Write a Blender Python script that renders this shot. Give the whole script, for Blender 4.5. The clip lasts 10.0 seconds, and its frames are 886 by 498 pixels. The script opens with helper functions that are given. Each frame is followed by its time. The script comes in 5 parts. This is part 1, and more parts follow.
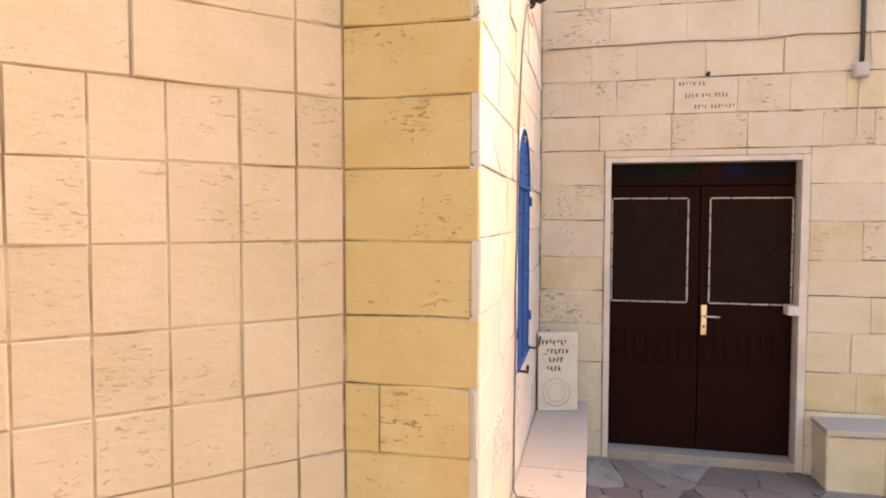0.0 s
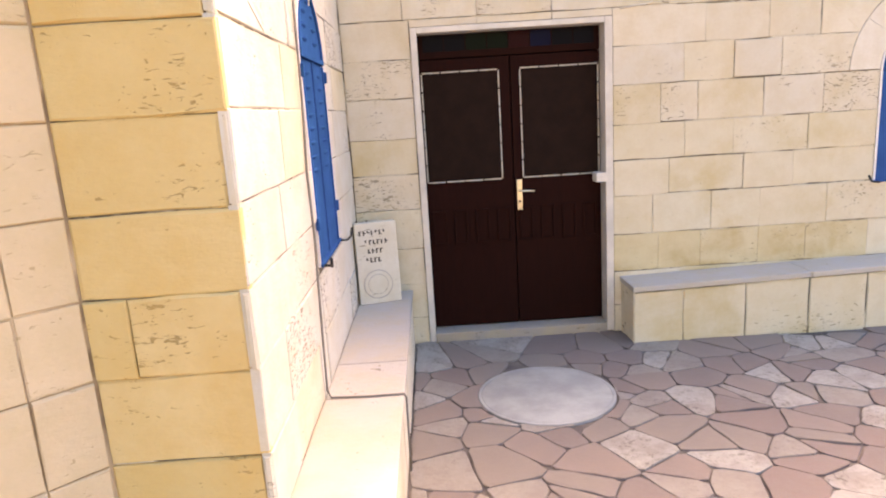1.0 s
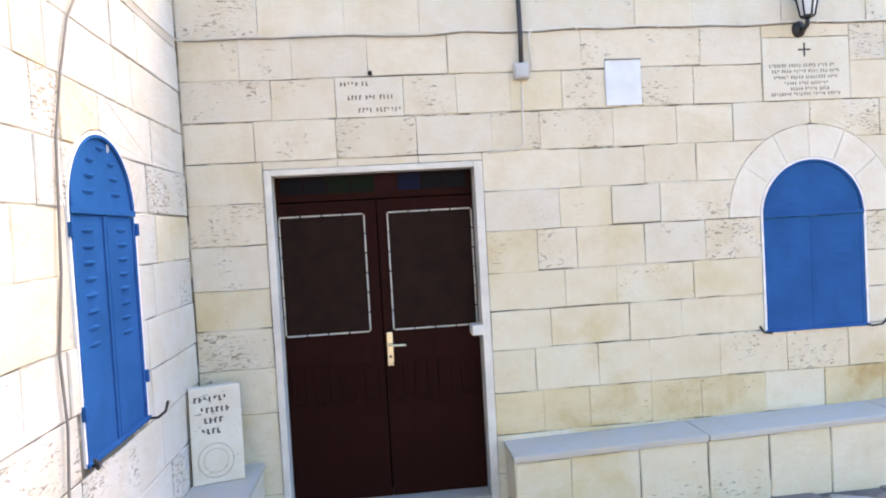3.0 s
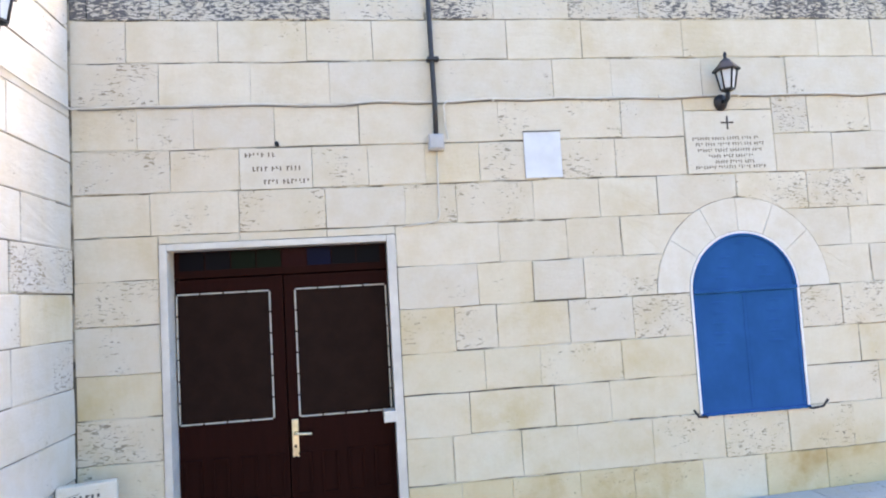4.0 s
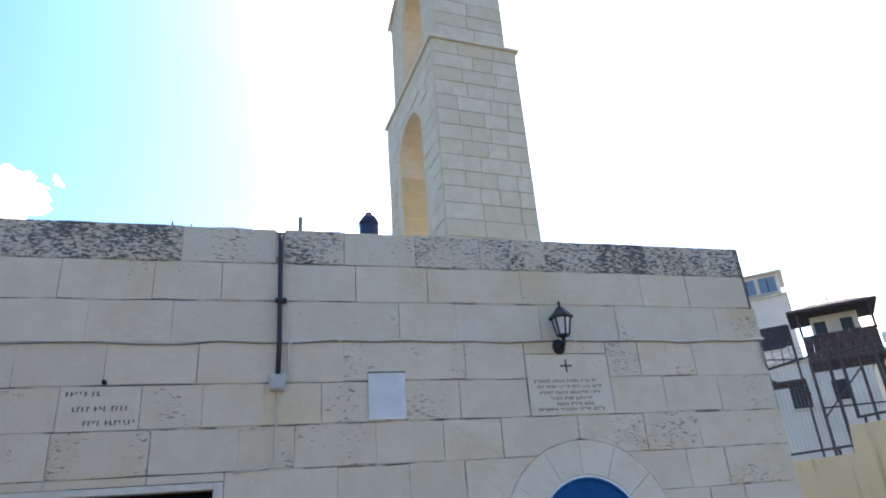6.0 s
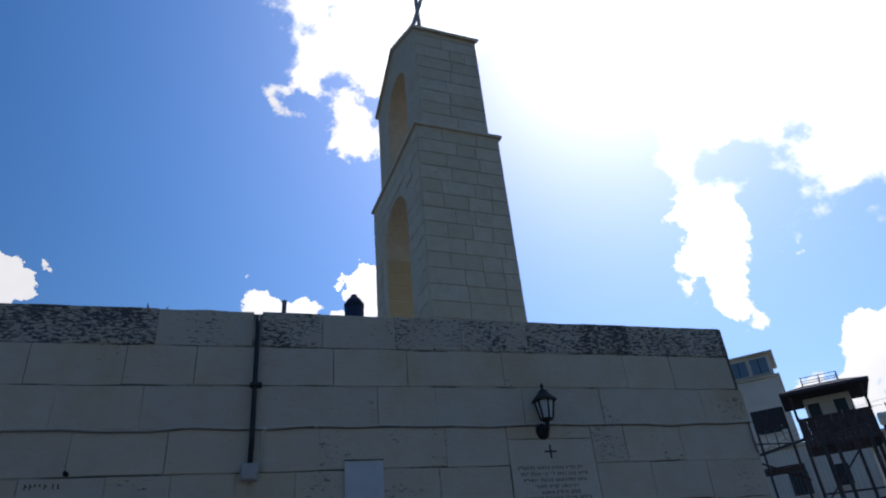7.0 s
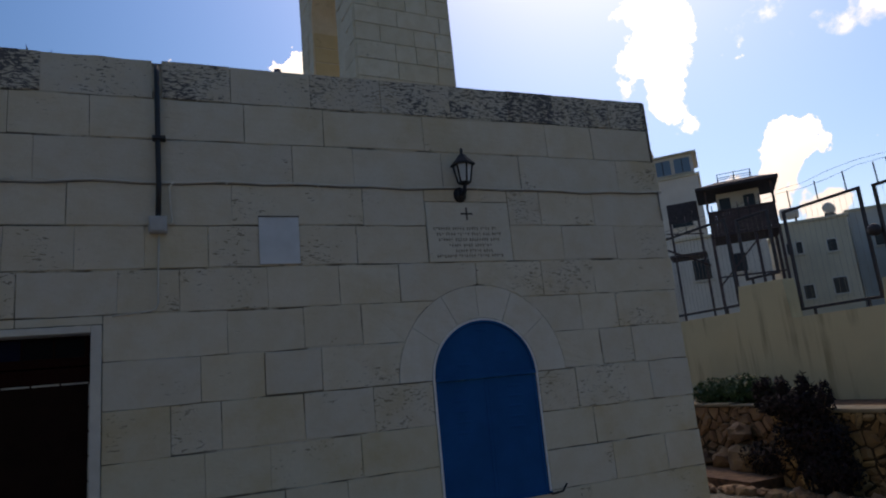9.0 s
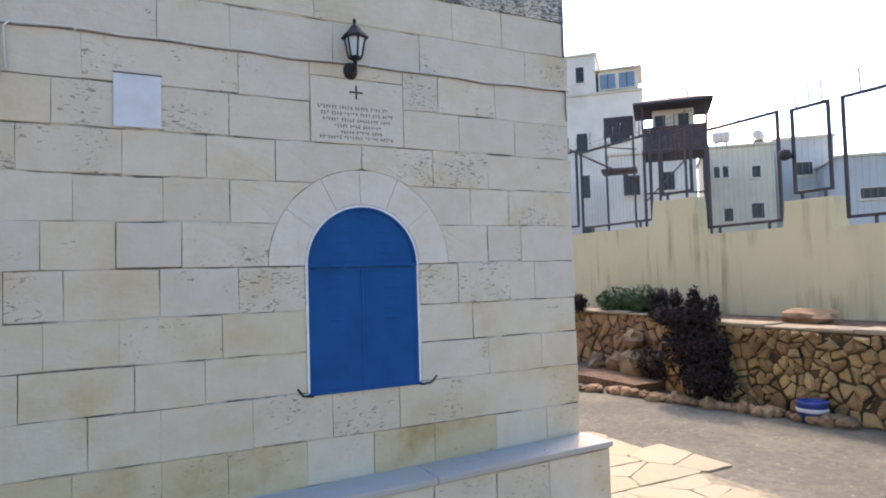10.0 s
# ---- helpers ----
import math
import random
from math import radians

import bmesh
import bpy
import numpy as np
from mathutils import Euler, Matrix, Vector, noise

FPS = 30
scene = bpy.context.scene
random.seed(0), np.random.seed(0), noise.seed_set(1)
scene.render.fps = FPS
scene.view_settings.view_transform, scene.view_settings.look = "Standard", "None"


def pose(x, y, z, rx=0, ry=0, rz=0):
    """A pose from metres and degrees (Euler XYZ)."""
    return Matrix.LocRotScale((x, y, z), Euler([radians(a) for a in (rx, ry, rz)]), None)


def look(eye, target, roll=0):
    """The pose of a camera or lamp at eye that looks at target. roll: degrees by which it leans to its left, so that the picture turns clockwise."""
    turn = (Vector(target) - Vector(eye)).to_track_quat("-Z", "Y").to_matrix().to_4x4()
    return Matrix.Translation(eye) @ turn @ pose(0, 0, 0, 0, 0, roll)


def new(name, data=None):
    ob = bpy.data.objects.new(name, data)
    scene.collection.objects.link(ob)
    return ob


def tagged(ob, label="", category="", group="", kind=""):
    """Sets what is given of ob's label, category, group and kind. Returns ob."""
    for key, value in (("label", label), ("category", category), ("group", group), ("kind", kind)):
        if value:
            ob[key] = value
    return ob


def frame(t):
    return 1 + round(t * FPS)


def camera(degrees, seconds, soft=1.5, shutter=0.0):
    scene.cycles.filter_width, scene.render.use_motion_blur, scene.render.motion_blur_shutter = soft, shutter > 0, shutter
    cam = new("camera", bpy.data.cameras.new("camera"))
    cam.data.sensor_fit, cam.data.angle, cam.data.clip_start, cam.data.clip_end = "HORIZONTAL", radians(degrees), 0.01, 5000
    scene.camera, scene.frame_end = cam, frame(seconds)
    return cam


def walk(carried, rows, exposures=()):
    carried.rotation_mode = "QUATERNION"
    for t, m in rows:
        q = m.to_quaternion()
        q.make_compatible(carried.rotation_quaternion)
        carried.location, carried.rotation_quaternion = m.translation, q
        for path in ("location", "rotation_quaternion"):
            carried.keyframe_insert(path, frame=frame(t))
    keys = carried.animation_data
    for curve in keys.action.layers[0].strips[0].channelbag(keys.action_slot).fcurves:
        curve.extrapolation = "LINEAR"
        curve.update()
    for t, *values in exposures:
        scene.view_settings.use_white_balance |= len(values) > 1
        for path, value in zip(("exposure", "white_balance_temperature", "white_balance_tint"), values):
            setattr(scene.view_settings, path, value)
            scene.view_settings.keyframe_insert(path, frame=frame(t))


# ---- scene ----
cam = camera(68.7, 10.0, soft=2.0)
PATH = [
    (0, (-0.09, -4.651, 1.679), (-0.535, -2.703, 1.585), 0.1),
    (0.5, (-0.019, -4.493, 1.59), (-0.171, -2.52, 1.3), -3.3),
    (1, (0.08, -4.32, 1.566), (0.101, -2.363, 1.154), -3.6),
    (1.5, (0.267, -4.2, 1.554), (0.304, -2.24, 1.157), -1.6),
    (2, (0.437, -3.996, 1.575), (0.476, -2.023, 1.252), -2.8),
    (2.5, (0.565, -3.893, 1.648), (0.731, -1.911, 1.438), -2.9),
    (2.7, (0.602, -3.921, 1.68), (0.79, -1.935, 1.54), -2.9),
    (3.8, (0.944, -3.72, 1.741), (1.149, -1.731, 1.807), -4.0),
    (4, (1.079, -3.708, 1.75), (1.339, -1.73, 1.885), -3.3),
    (4.2, (1.128, -3.649, 1.727), (1.498, -1.694, 1.93), -3.1),
    (4.5, (1.209, -3.649, 1.73), (1.663, -1.709, 1.911), -3.4),
    (5, (1.303, -3.712, 1.805), (1.722, -1.785, 2.138), -2.5),
    (5.5, (1.428, -3.806, 1.844), (1.836, -1.919, 2.365), -3.2),
    (6, (1.469, -3.85, 1.826), (1.995, -2.081, 2.598), -4.4),
    (6.2, (1.534, -3.885, 1.832), (2.041, -2.154, 2.696), -3.7),
    (7.3, (1.538, -3.838, 1.81), (2.093, -2.242, 2.881), -6.1),
    (7.5, (1.544, -3.843, 1.8), (2.108, -2.289, 2.926), -5.8),
    (8, (1.551, -3.826, 1.767), (2.135, -2.271, 2.881), -7.5),
    (8.5, (1.577, -3.788, 1.743), (2.255, -2.108, 2.59), -6.2),
    (9, (1.688, -3.708, 1.651), (2.429, -1.895, 2.053), -5.5),
    (9.5, (1.835, -3.584, 1.582), (2.598, -1.744, 1.757), -6.3),
    (10, (2.076, -3.667, 1.582), (2.984, -1.887, 1.667), -1.7),
]
walk(cam, [(t, look(eye, target, roll)) for t, eye, target, roll in PATH],
     exposures=((0, 1.95, 27500, 47), (1, 2.2, 18500, 42), (2, 2.12, 12800, 32), (2.7, 2.32, 11400, 29), (4.5, 2.08, 9900, 26), (5.5, 1.42, 9200, 24), (6.2, 0.5, 8000, 21), (7.4, -2.02, 6200, 14), (8.2, -2.15, 6200, 14), (8.5, -2.1, 6600, 15), (9, -1.25, 8500, 22), (9.5, 0.42, 8900, 25), (10, 1.25, 9200, 26)))

# ---- light ----
SUN_TO = Vector((0.86, 1.0, 1.505)).normalized()
SUN_ELEV = math.asin(SUN_TO.z)
SUN_AZ = math.atan2(SUN_TO.x, SUN_TO.y)

world = bpy.data.worlds.new("sky")
scene.world = world
world.use_nodes = True
wn, wl = world.node_tree.nodes, world.node_tree.links
wn.clear()


def wnode(kind, **props):
    n = wn.new(kind)
    for k, v in props.items():
        n.inputs[k].default_value = v
    return n


def wmath(op, a, b=None, c=None):
    n = wn.new("ShaderNodeMath")
    n.operation = op
    for i, v in enumerate((a, b, c)):
        if v is None:
            continue
        if isinstance(v, (int, float)):
            n.inputs[i].default_value = v
        else:
            wl.new(v, n.inputs[i])
    return n.outputs[0]


def wdot(vec, direction):
    n = wn.new("ShaderNodeVectorMath")
    n.operation = "DOT_PRODUCT"
    wl.new(vec, n.inputs[0])
    n.inputs[1].default_value = Vector(direction).normalized()
    return n.outputs["Value"]


def wn_shift(vec):
    n = wn.new("ShaderNodeVectorMath")
    n.operation = "SUBTRACT"
    wl.new(vec, n.inputs[0])
    n.inputs[1].default_value = (0.0225, 0.0225, 0.0225)
    return n.outputs["Vector"]


sky = wn.new("ShaderNodeTexSky")
sky.sky_type = "NISHITA"
sky.sun_disc = False
sky.sun_elevation = SUN_ELEV
sky.sun_rotation = SUN_AZ
sky.dust_density = 0.5
sky.ozone_density = 2.0
coord = wn.new("ShaderNodeTexCoord").outputs["Generated"]
billow = wnode("ShaderNodeTexNoise", Scale=6.5, Detail=9.0, Roughness=0.58, Distortion=0.2)
wl.new(coord, billow.inputs["Vector"])
toward_sun = wdot(coord, SUN_TO)
# the cloud bank lies round the sun, with a few loose heaps; direction and half width in degrees
HEAPS = (
    ((0.183, 0.556, 0.811), 10.0),
    ((0.132, 0.639, 0.758), 7.6),
    ((0.101, 0.706, 0.701), 5.0),
    ((0.173, 0.376, 0.910), 13.0),
    ((0.347, 0.457, 0.819), 10.5),
    ((0.502, 0.448, 0.740), 12.5),
    ((0.455, 0.250, 0.855), 16.0),
    ((0.644, 0.512, 0.569), 8.6),
    ((0.704, 0.488, 0.517), 8.4),
    ((0.717, 0.359, 0.598), 10.5),
    ((0.617, 0.657, 0.433), 4.4),
    ((-0.280, 0.869, 0.408), 2.0),
    ((0.064, 0.908, 0.415), 2.4),
    ((0.134, 0.898, 0.418), 1.8),
    ((0.772, 0.598, 0.217), 3.2),
)
puff = wnode("ShaderNodeTexNoise", Scale=10.0, Detail=7.0, Roughness=0.55)
wl.new(coord, puff.inputs["Vector"])
ragged = wn.new("ShaderNodeVectorMath")
ragged.operation = "MULTIPLY_ADD"
wl.new(puff.outputs["Color"], ragged.inputs[0])
ragged.inputs[1].default_value = (0.045, 0.045, 0.045)
wl.new(wn_shift(coord), ragged.inputs[2])
heap = None
for way, wide in HEAPS:
    rim = math.cos(radians(wide))
    lift = wmath("MULTIPLY", wmath("SUBTRACT", wdot(ragged.outputs["Vector"], way), rim), 0.20 / (1 - rim))
    heap = lift if heap is None else wmath("MAXIMUM", heap, lift)
bank = wmath("ADD", wmath("MULTIPLY_ADD", billow.outputs["Fac"], 0.6, 0.2), wmath("MINIMUM", wmath("MAXIMUM", heap, -0.21), 0.2))
cover = wn.new("ShaderNodeMapRange")
cover.interpolation_type = "SMOOTHSTEP"
cover.inputs["From Min"].default_value = 0.505
cover.inputs["From Max"].default_value = 0.64
wl.new(bank, cover.inputs["Value"])
glow = wmath("POWER", wmath("MAXIMUM", toward_sun, 0.0), 10.0)
shade = wnode("ShaderNodeTexNoise", Scale=5.0, Detail=5.0, Roughness=0.5)
wl.new(coord, shade.inputs["Vector"])
lum = wmath("MULTIPLY", wmath("ADD", 2.2, wmath("MULTIPLY", glow, 3.2)), wmath("ADD", 0.45, wmath("MULTIPLY", shade.outputs["Fac"], 1.1)))
cloud = wn.new("ShaderNodeVectorMath")
cloud.operation = "SCALE"
cloud.inputs[0].default_value = (0.95, 0.98, 1.0)
wl.new(lum, cloud.inputs["Scale"])
skyscaled = wn.new("ShaderNodeVectorMath")
skyscaled.operation = "SCALE"
vivid = wn.new("ShaderNodeHueSaturation")
vivid.inputs["Saturation"].default_value = 1.36
vivid.inputs["Hue"].default_value = 0.503
wl.new(sky.outputs["Color"], vivid.inputs["Color"])
wl.new(vivid.outputs["Color"], skyscaled.inputs[0])
# the haze brightens towards the sun
wl.new(wmath("MULTIPLY", wmath("ADD", 1.0, wmath("MULTIPLY", wmath("POWER", wmath("MAXIMUM", toward_sun, 0.0), 2.6), 2.3)), 0.172), skyscaled.inputs["Scale"])
mix = wn.new("ShaderNodeMix")
mix.data_type = "RGBA"
wl.new(cover.outputs["Result"], mix.inputs["Factor"])
wl.new(skyscaled.outputs["Vector"], mix.inputs["A"])
wl.new(cloud.outputs["Vector"], mix.inputs["B"])
bg = wn.new("ShaderNodeBackground")
wl.new(mix.outputs["Result"], bg.inputs["Color"])
wout = wn.new("ShaderNodeOutputWorld")
wl.new(bg.outputs["Background"], wout.inputs["Surface"])

sun = new("sun", bpy.data.lights.new("sun", "SUN"))
sun.data.energy, sun.data.angle, sun.data.color = 1.5, radians(0.8), (1.0, 0.95, 0.86)
sun.matrix_world = look(SUN_TO * 60, (0, 0, 0))


# ---- materials ----
class Mat:
    """A small builder of node materials."""

    def __init__(self, name, rough=0.8, metal=0.0):
        self.mat = bpy.data.materials.new(name)
        self.mat.use_nodes = True
        self.n, self.l = self.mat.node_tree.nodes, self.mat.node_tree.links
        self.bsdf = self.n["Principled BSDF"]
        self.bsdf.inputs["Roughness"].default_value = rough
        self.bsdf.inputs["Metallic"].default_value = metal
        self.pos = self.n.new("ShaderNodeNewGeometry").outputs["Position"]
        self.rand = self.n.new("ShaderNodeObjectInfo").outputs["Random"]

    def put(self, v, sock):
        if isinstance(v, (int, float)):
            sock.default_value = v
        elif isinstance(v, (tuple, list)):
            sock.default_value = (*v, 1.0) if len(sock.default_value) == 4 and len(v) == 3 else v
        else:
            self.l.new(v, sock)

    def noise(self, scale, detail=4.0, rough=0.55, stretch=None, distort=0.0, offset=None):
        vec = self.pos
        if stretch or offset is not None:
            m = self.n.new("ShaderNodeMapping")
            m.inputs["Scale"].default_value = stretch or (1, 1, 1)
            self.l.new(vec, m.inputs["Vector"])
            if offset is not None:
                c = self.n.new("ShaderNodeCombineXYZ")
                self.l.new(offset, c.inputs[0])
                self.l.new(offset, c.inputs[2])
                self.l.new(c.outputs[0], m.inputs["Location"])
            vec = m.outputs[0]
        t = self.n.new("ShaderNodeTexNoise")
        t.inputs["Scale"].default_value, t.inputs["Detail"].default_value = scale, detail
        t.inputs["Roughness"].default_value, t.inputs["Distortion"].default_value = rough, distort
        self.l.new(vec, t.inputs["Vector"])
        return t.outputs["Fac"]

    def range(self, v, a, b, c=0.0, d=1.0):
        r = self.n.new("ShaderNodeMapRange")
        r.interpolation_type = "SMOOTHSTEP"
        self.put(v, r.inputs["Value"])
        for k, x in zip(("From Min", "From Max", "To Min", "To Max"), (a, b, c, d)):
            self.put(x, r.inputs[k])
        return r.outputs["Result"]

    def math(self, op, a, b=0.0):
        m = self.n.new("ShaderNodeMath")
        m.operation = op
        self.put(a, m.inputs[0])
        self.put(b, m.inputs[1])
        return m.outputs[0]

    def mix(self, f, a, b, blend="MIX"):
        m = self.n.new("ShaderNodeMix")
        m.data_type, m.blend_type = "RGBA", blend
        self.put(f, m.inputs["Factor"])
        self.put(a, m.inputs["A"])
        self.put(b, m.inputs["B"])
        return m.outputs["Result"]

    def bump(self, height, strength=0.3, distance=0.01):
        b = self.n.new("ShaderNodeBump")
        b.inputs["Strength"].default_value, b.inputs["Distance"].default_value = strength, distance
        self.l.new(height, b.inputs["Height"])
        self.l.new(b.outputs[0], self.bsdf.inputs["Normal"])

    def color(self, c):
        self.put(c, self.bsdf.inputs["Base Color"])
        return self


def limestone(name, light, dark, pit=0.5, stain=0.3, lichen=0.0, stain_col=(0.50, 0.36, 0.17), even=False, pit_col=(0.12, 0.085, 0.055)):
    """Sawn or chiselled limestone: tone by block, warm stains, grain and short horizontal pits."""
    m = Mat(name, 0.85)
    col = m.mix(m.rand, light, dark)
    big = m.noise(1.7, 5.0, 0.6)
    col = m.mix(m.math("MULTIPLY", m.range(big, 0.48, 0.72), stain), col, stain_col)
    grain = m.noise(55.0, 6.0, 0.65)
    col = m.mix(m.range(grain, 0.25, 0.75, 0.0, 0.10), col, (0.34, 0.28, 0.20))
    block = m.math("FRACT", m.math("MULTIPLY", m.rand, 17.3))
    often = m.math("ADD", m.noise(3.0, 3.0, 0.55, offset=m.math("MULTIPLY", m.rand, 37.0)), m.range(block, 0.35, 1.0, 0.0 if even else -0.14, 0.03 if even else 0.10))
    pits = m.noise(33.0, 4.0, 0.58, stretch=(0.75, 0.75, 2.4), distort=0.9)
    mask = m.range(m.math("ADD", pits, m.range(often, 0.38, 0.68, -0.09, 0.015 + 0.04 * pit)), 0.635, 0.675)
    col = m.mix(m.math("MULTIPLY", mask, 0.68), col, pit_col)
    col = m.mix(m.range(m.noise(7.0, 5.0, 0.6), 0.35, 0.70, 0.0, 0.24), col, stain_col)
    if lichen:
        spread = m.math("ADD", m.range(m.noise(2.2, 3.0, 0.6), 0.35, 0.65, -0.06, 0.05), m.range(m.rand, 0.0, 1.0, -0.10, 0.075))
        grey = m.math("MULTIPLY", m.range(m.math("ADD", m.noise(38.0, 5.0, 0.62, stretch=(0.7, 0.7, 2.2), distort=0.7), spread), 0.525, 0.57), lichen)
        col = m.mix(grey, col, (0.055, 0.056, 0.068))
    m.color(col)
    chisel = m.noise(15.0, 4.0, 0.6, stretch=(1.0, 1.0, 2.4))
    m.bump(m.math("SUBTRACT", m.math("ADD", m.math("MULTIPLY", grain, 0.35), m.math("MULTIPLY", chisel, 0.9)), mask), 0.6, 0.007)
    return m.mat


STONE = limestone("cream_limestone", (0.67, 0.605, 0.495), (0.64, 0.565, 0.455), 1.8, 0.42)
STONE_PALE = limestone("pale_limestone", (0.635, 0.580, 0.49), (0.61, 0.55, 0.46), 1.6, 0.16)
STONE_WARM = limestone("stained_limestone", (0.66, 0.585, 0.46), (0.64, 0.555, 0.42), 0.9, 0.6)
STONE_PIT = limestone("pitted_limestone", (0.64, 0.57, 0.46), (0.60, 0.53, 0.42), 2.6, 0.2)
STONE_TOP = limestone("weathered_limestone", (0.60, 0.55, 0.47), (0.53, 0.48, 0.41), 1.6, 0.1, lichen=0.9)
STONE_YELLOW = limestone("yellow_limestone", (0.69, 0.50, 0.26), (0.63, 0.44, 0.20), 1.35, 0.55, stain_col=(0.60, 0.34, 0.10), even=True, pit_col=(0.27, 0.15, 0.05))
# pit_col here paints the relief shading of the chisel dashes
STONE_APSE = limestone("rose_cream_limestone", (0.68, 0.50, 0.335), (0.63, 0.46, 0.30), 1.0, 0.35, even=True, pit_col=(0.42, 0.27, 0.15))
STONE_DAMP = limestone("damp_stained_limestone", (0.62, 0.52, 0.35), (0.59, 0.475, 0.29), 0.4, 1.0, stain_col=(0.42, 0.26, 0.09), even=True)
STONE_LOW = limestone("washed_limestone", (0.66, 0.59, 0.465), (0.63, 0.55, 0.41), 0.6, 0.75, stain_col=(0.52, 0.38, 0.18))
STONE_WEST = limestone("white_limestone", (0.60, 0.57, 0.515), (0.57, 0.535, 0.475), 1.8, 0.1)
STONE_SMOOTH = limestone("smooth_limestone", (0.69, 0.64, 0.56), (0.66, 0.61, 0.53), 0.0, 0.05)
STONE_TOWER = limestone("tower_limestone", (0.80, 0.71, 0.57), (0.72, 0.62, 0.47), 0.3, 0.15)
SLAB = limestone("bench_slab_stone", (0.46, 0.435, 0.40), (0.41, 0.385, 0.355), 0.0, 0.08)
RUBBLE = limestone("brown_rubble_stone", (0.52, 0.35, 0.16), (0.22, 0.12, 0.05), 1.6, 0.7, stain_col=(0.20, 0.10, 0.04))
RED_RUBBLE = limestone("red_rubble_stone", (0.36, 0.205, 0.115), (0.16, 0.08, 0.045), 0.6, 0.2)
COPING = limestone("rough_coping_stone", (0.29, 0.25, 0.18), (0.21, 0.175, 0.12), 0.8, 0.4)
MARBLE = limestone("inscribed_marble", (0.65, 0.60, 0.51), (0.63, 0.58, 0.49), 0.0, 0.06)


def plain(name, col, rough=0.6, metal=0.0, vary=0.15, scale=9.0, bump=0.08, grain=60.0):
    m = Mat(name, rough, metal)
    dark = tuple(c * (1 - 2 * vary) for c in col)
    lite = tuple(min(1.0, c * (1 + vary)) for c in col)
    c = m.mix(m.range(m.noise(scale, 6.0, 0.6), 0.3, 0.7), dark, lite)
    g = m.noise(grain, 4.0, 0.6)
    c = m.mix(m.range(g, 0.3, 0.7, 0.0, vary), c, dark)
    m.color(c)
    m.bump(g, bump, 0.004)
    return m.mat




def jointing(name, light, dark, share):
    """Old lime pointing: sound and pale in places, washed out and dark in others."""
    m = Mat(name, 0.95)
    gone = m.range(m.noise(3.3, 5.0, 0.6, distort=0.3), share - 0.07, share + 0.07)
    m.color(m.mix(m.math("MULTIPLY", gone, 0.9), light, dark))
    m.bump(m.noise(50.0, 4.0), 0.3, 0.004)
    return m.mat


MORTAR = jointing("lime_pointing", (0.55, 0.485, 0.385), (0.085, 0.065, 0.046), 0.49)
MORTAR_ROSE = jointing("rose_pointing", (0.52, 0.38, 0.25), (0.29, 0.19, 0.115), 0.52)
MORTAR_DARK = plain("earthy_mortar", (0.085, 0.05, 0.024), 0.95, vary=0.3)
JOINT = plain("paving_mortar", (0.15, 0.122, 0.106), 0.95, vary=0.3, scale=3.0)
JOINT_TAN = plain("tan_paving_mortar", (0.25, 0.22, 0.15), 0.95, vary=0.2)


def dusty(name):
    """Old concrete yard: dust, dark patches and pale grit."""
    m = Mat(name, 0.93)
    c = m.mix(m.range(m.noise(1.1, 6.0, 0.6), 0.35, 0.7), (0.092, 0.088, 0.066), (0.145, 0.136, 0.103))
    c = m.mix(m.range(m.noise(12.0, 6.0, 0.75), 0.42, 0.66, 0.0, 0.75), c, (0.062, 0.058, 0.045))
    grit = m.range(m.noise(19.0, 3.0, 0.7), 0.60, 0.68)
    c = m.mix(m.math("MULTIPLY", grit, 0.6), c, (0.27, 0.25, 0.20))
    m.color(c)
    m.bump(m.noise(40.0, 6.0, 0.7), 0.5, 0.008)
    return m.mat


CONCRETE = dusty("worn_concrete")
DISC = plain("grey_cast_disc", (0.325, 0.335, 0.315), 0.75, vary=0.10, scale=5.0)
BLUE = plain("blue_gloss_paint", (0.0001, 0.088, 0.25), 0.55, vary=0.07, scale=4.0, bump=0.03)
WHITE_PAINT = plain("white_paint", (0.60, 0.56, 0.50), 0.5, vary=0.07, scale=6.0, bump=0.03)
PLASTER = plain("white_plaster_edge", (0.74, 0.73, 0.71), 0.8, vary=0.06)
IRON = plain("black_iron", (0.022, 0.021, 0.024), 0.5, 0.4, vary=0.2)
RAIL = plain("dark_fence_paint", (0.035, 0.03, 0.04), 0.55, 0.2, vary=0.2)
RUBBER = plain("black_pipe_plastic", (0.022, 0.022, 0.025), 0.5, vary=0.2)
CABLE = plain("grey_cable", (0.19, 0.165, 0.14), 0.6, vary=0.12)
CONDUIT = plain("cream_conduit", (0.62, 0.57, 0.49), 0.6, vary=0.06)
GREYBOX = plain("grey_plastic_box", (0.46, 0.45, 0.44), 0.5, vary=0.08)
PAPER = plain("white_board", (0.60, 0.625, 0.65), 0.5, vary=0.04)
BEAD = plain("dull_ivory_bead", (0.46, 0.42, 0.36), 0.5, vary=0.12)
BRASS = plain("worn_brass", (0.78, 0.68, 0.48), 0.3, 0.8, vary=0.1)
INK = plain("dark_carved_ink", (0.07, 0.055, 0.05), 0.8, vary=0.2)
INK_PALE = plain("faded_brown_ink", (0.17, 0.125, 0.09), 0.85, vary=0.2)
TANK = plain("dark_blue_plastic", (0.016, 0.038, 0.10), 0.5, vary=0.15)


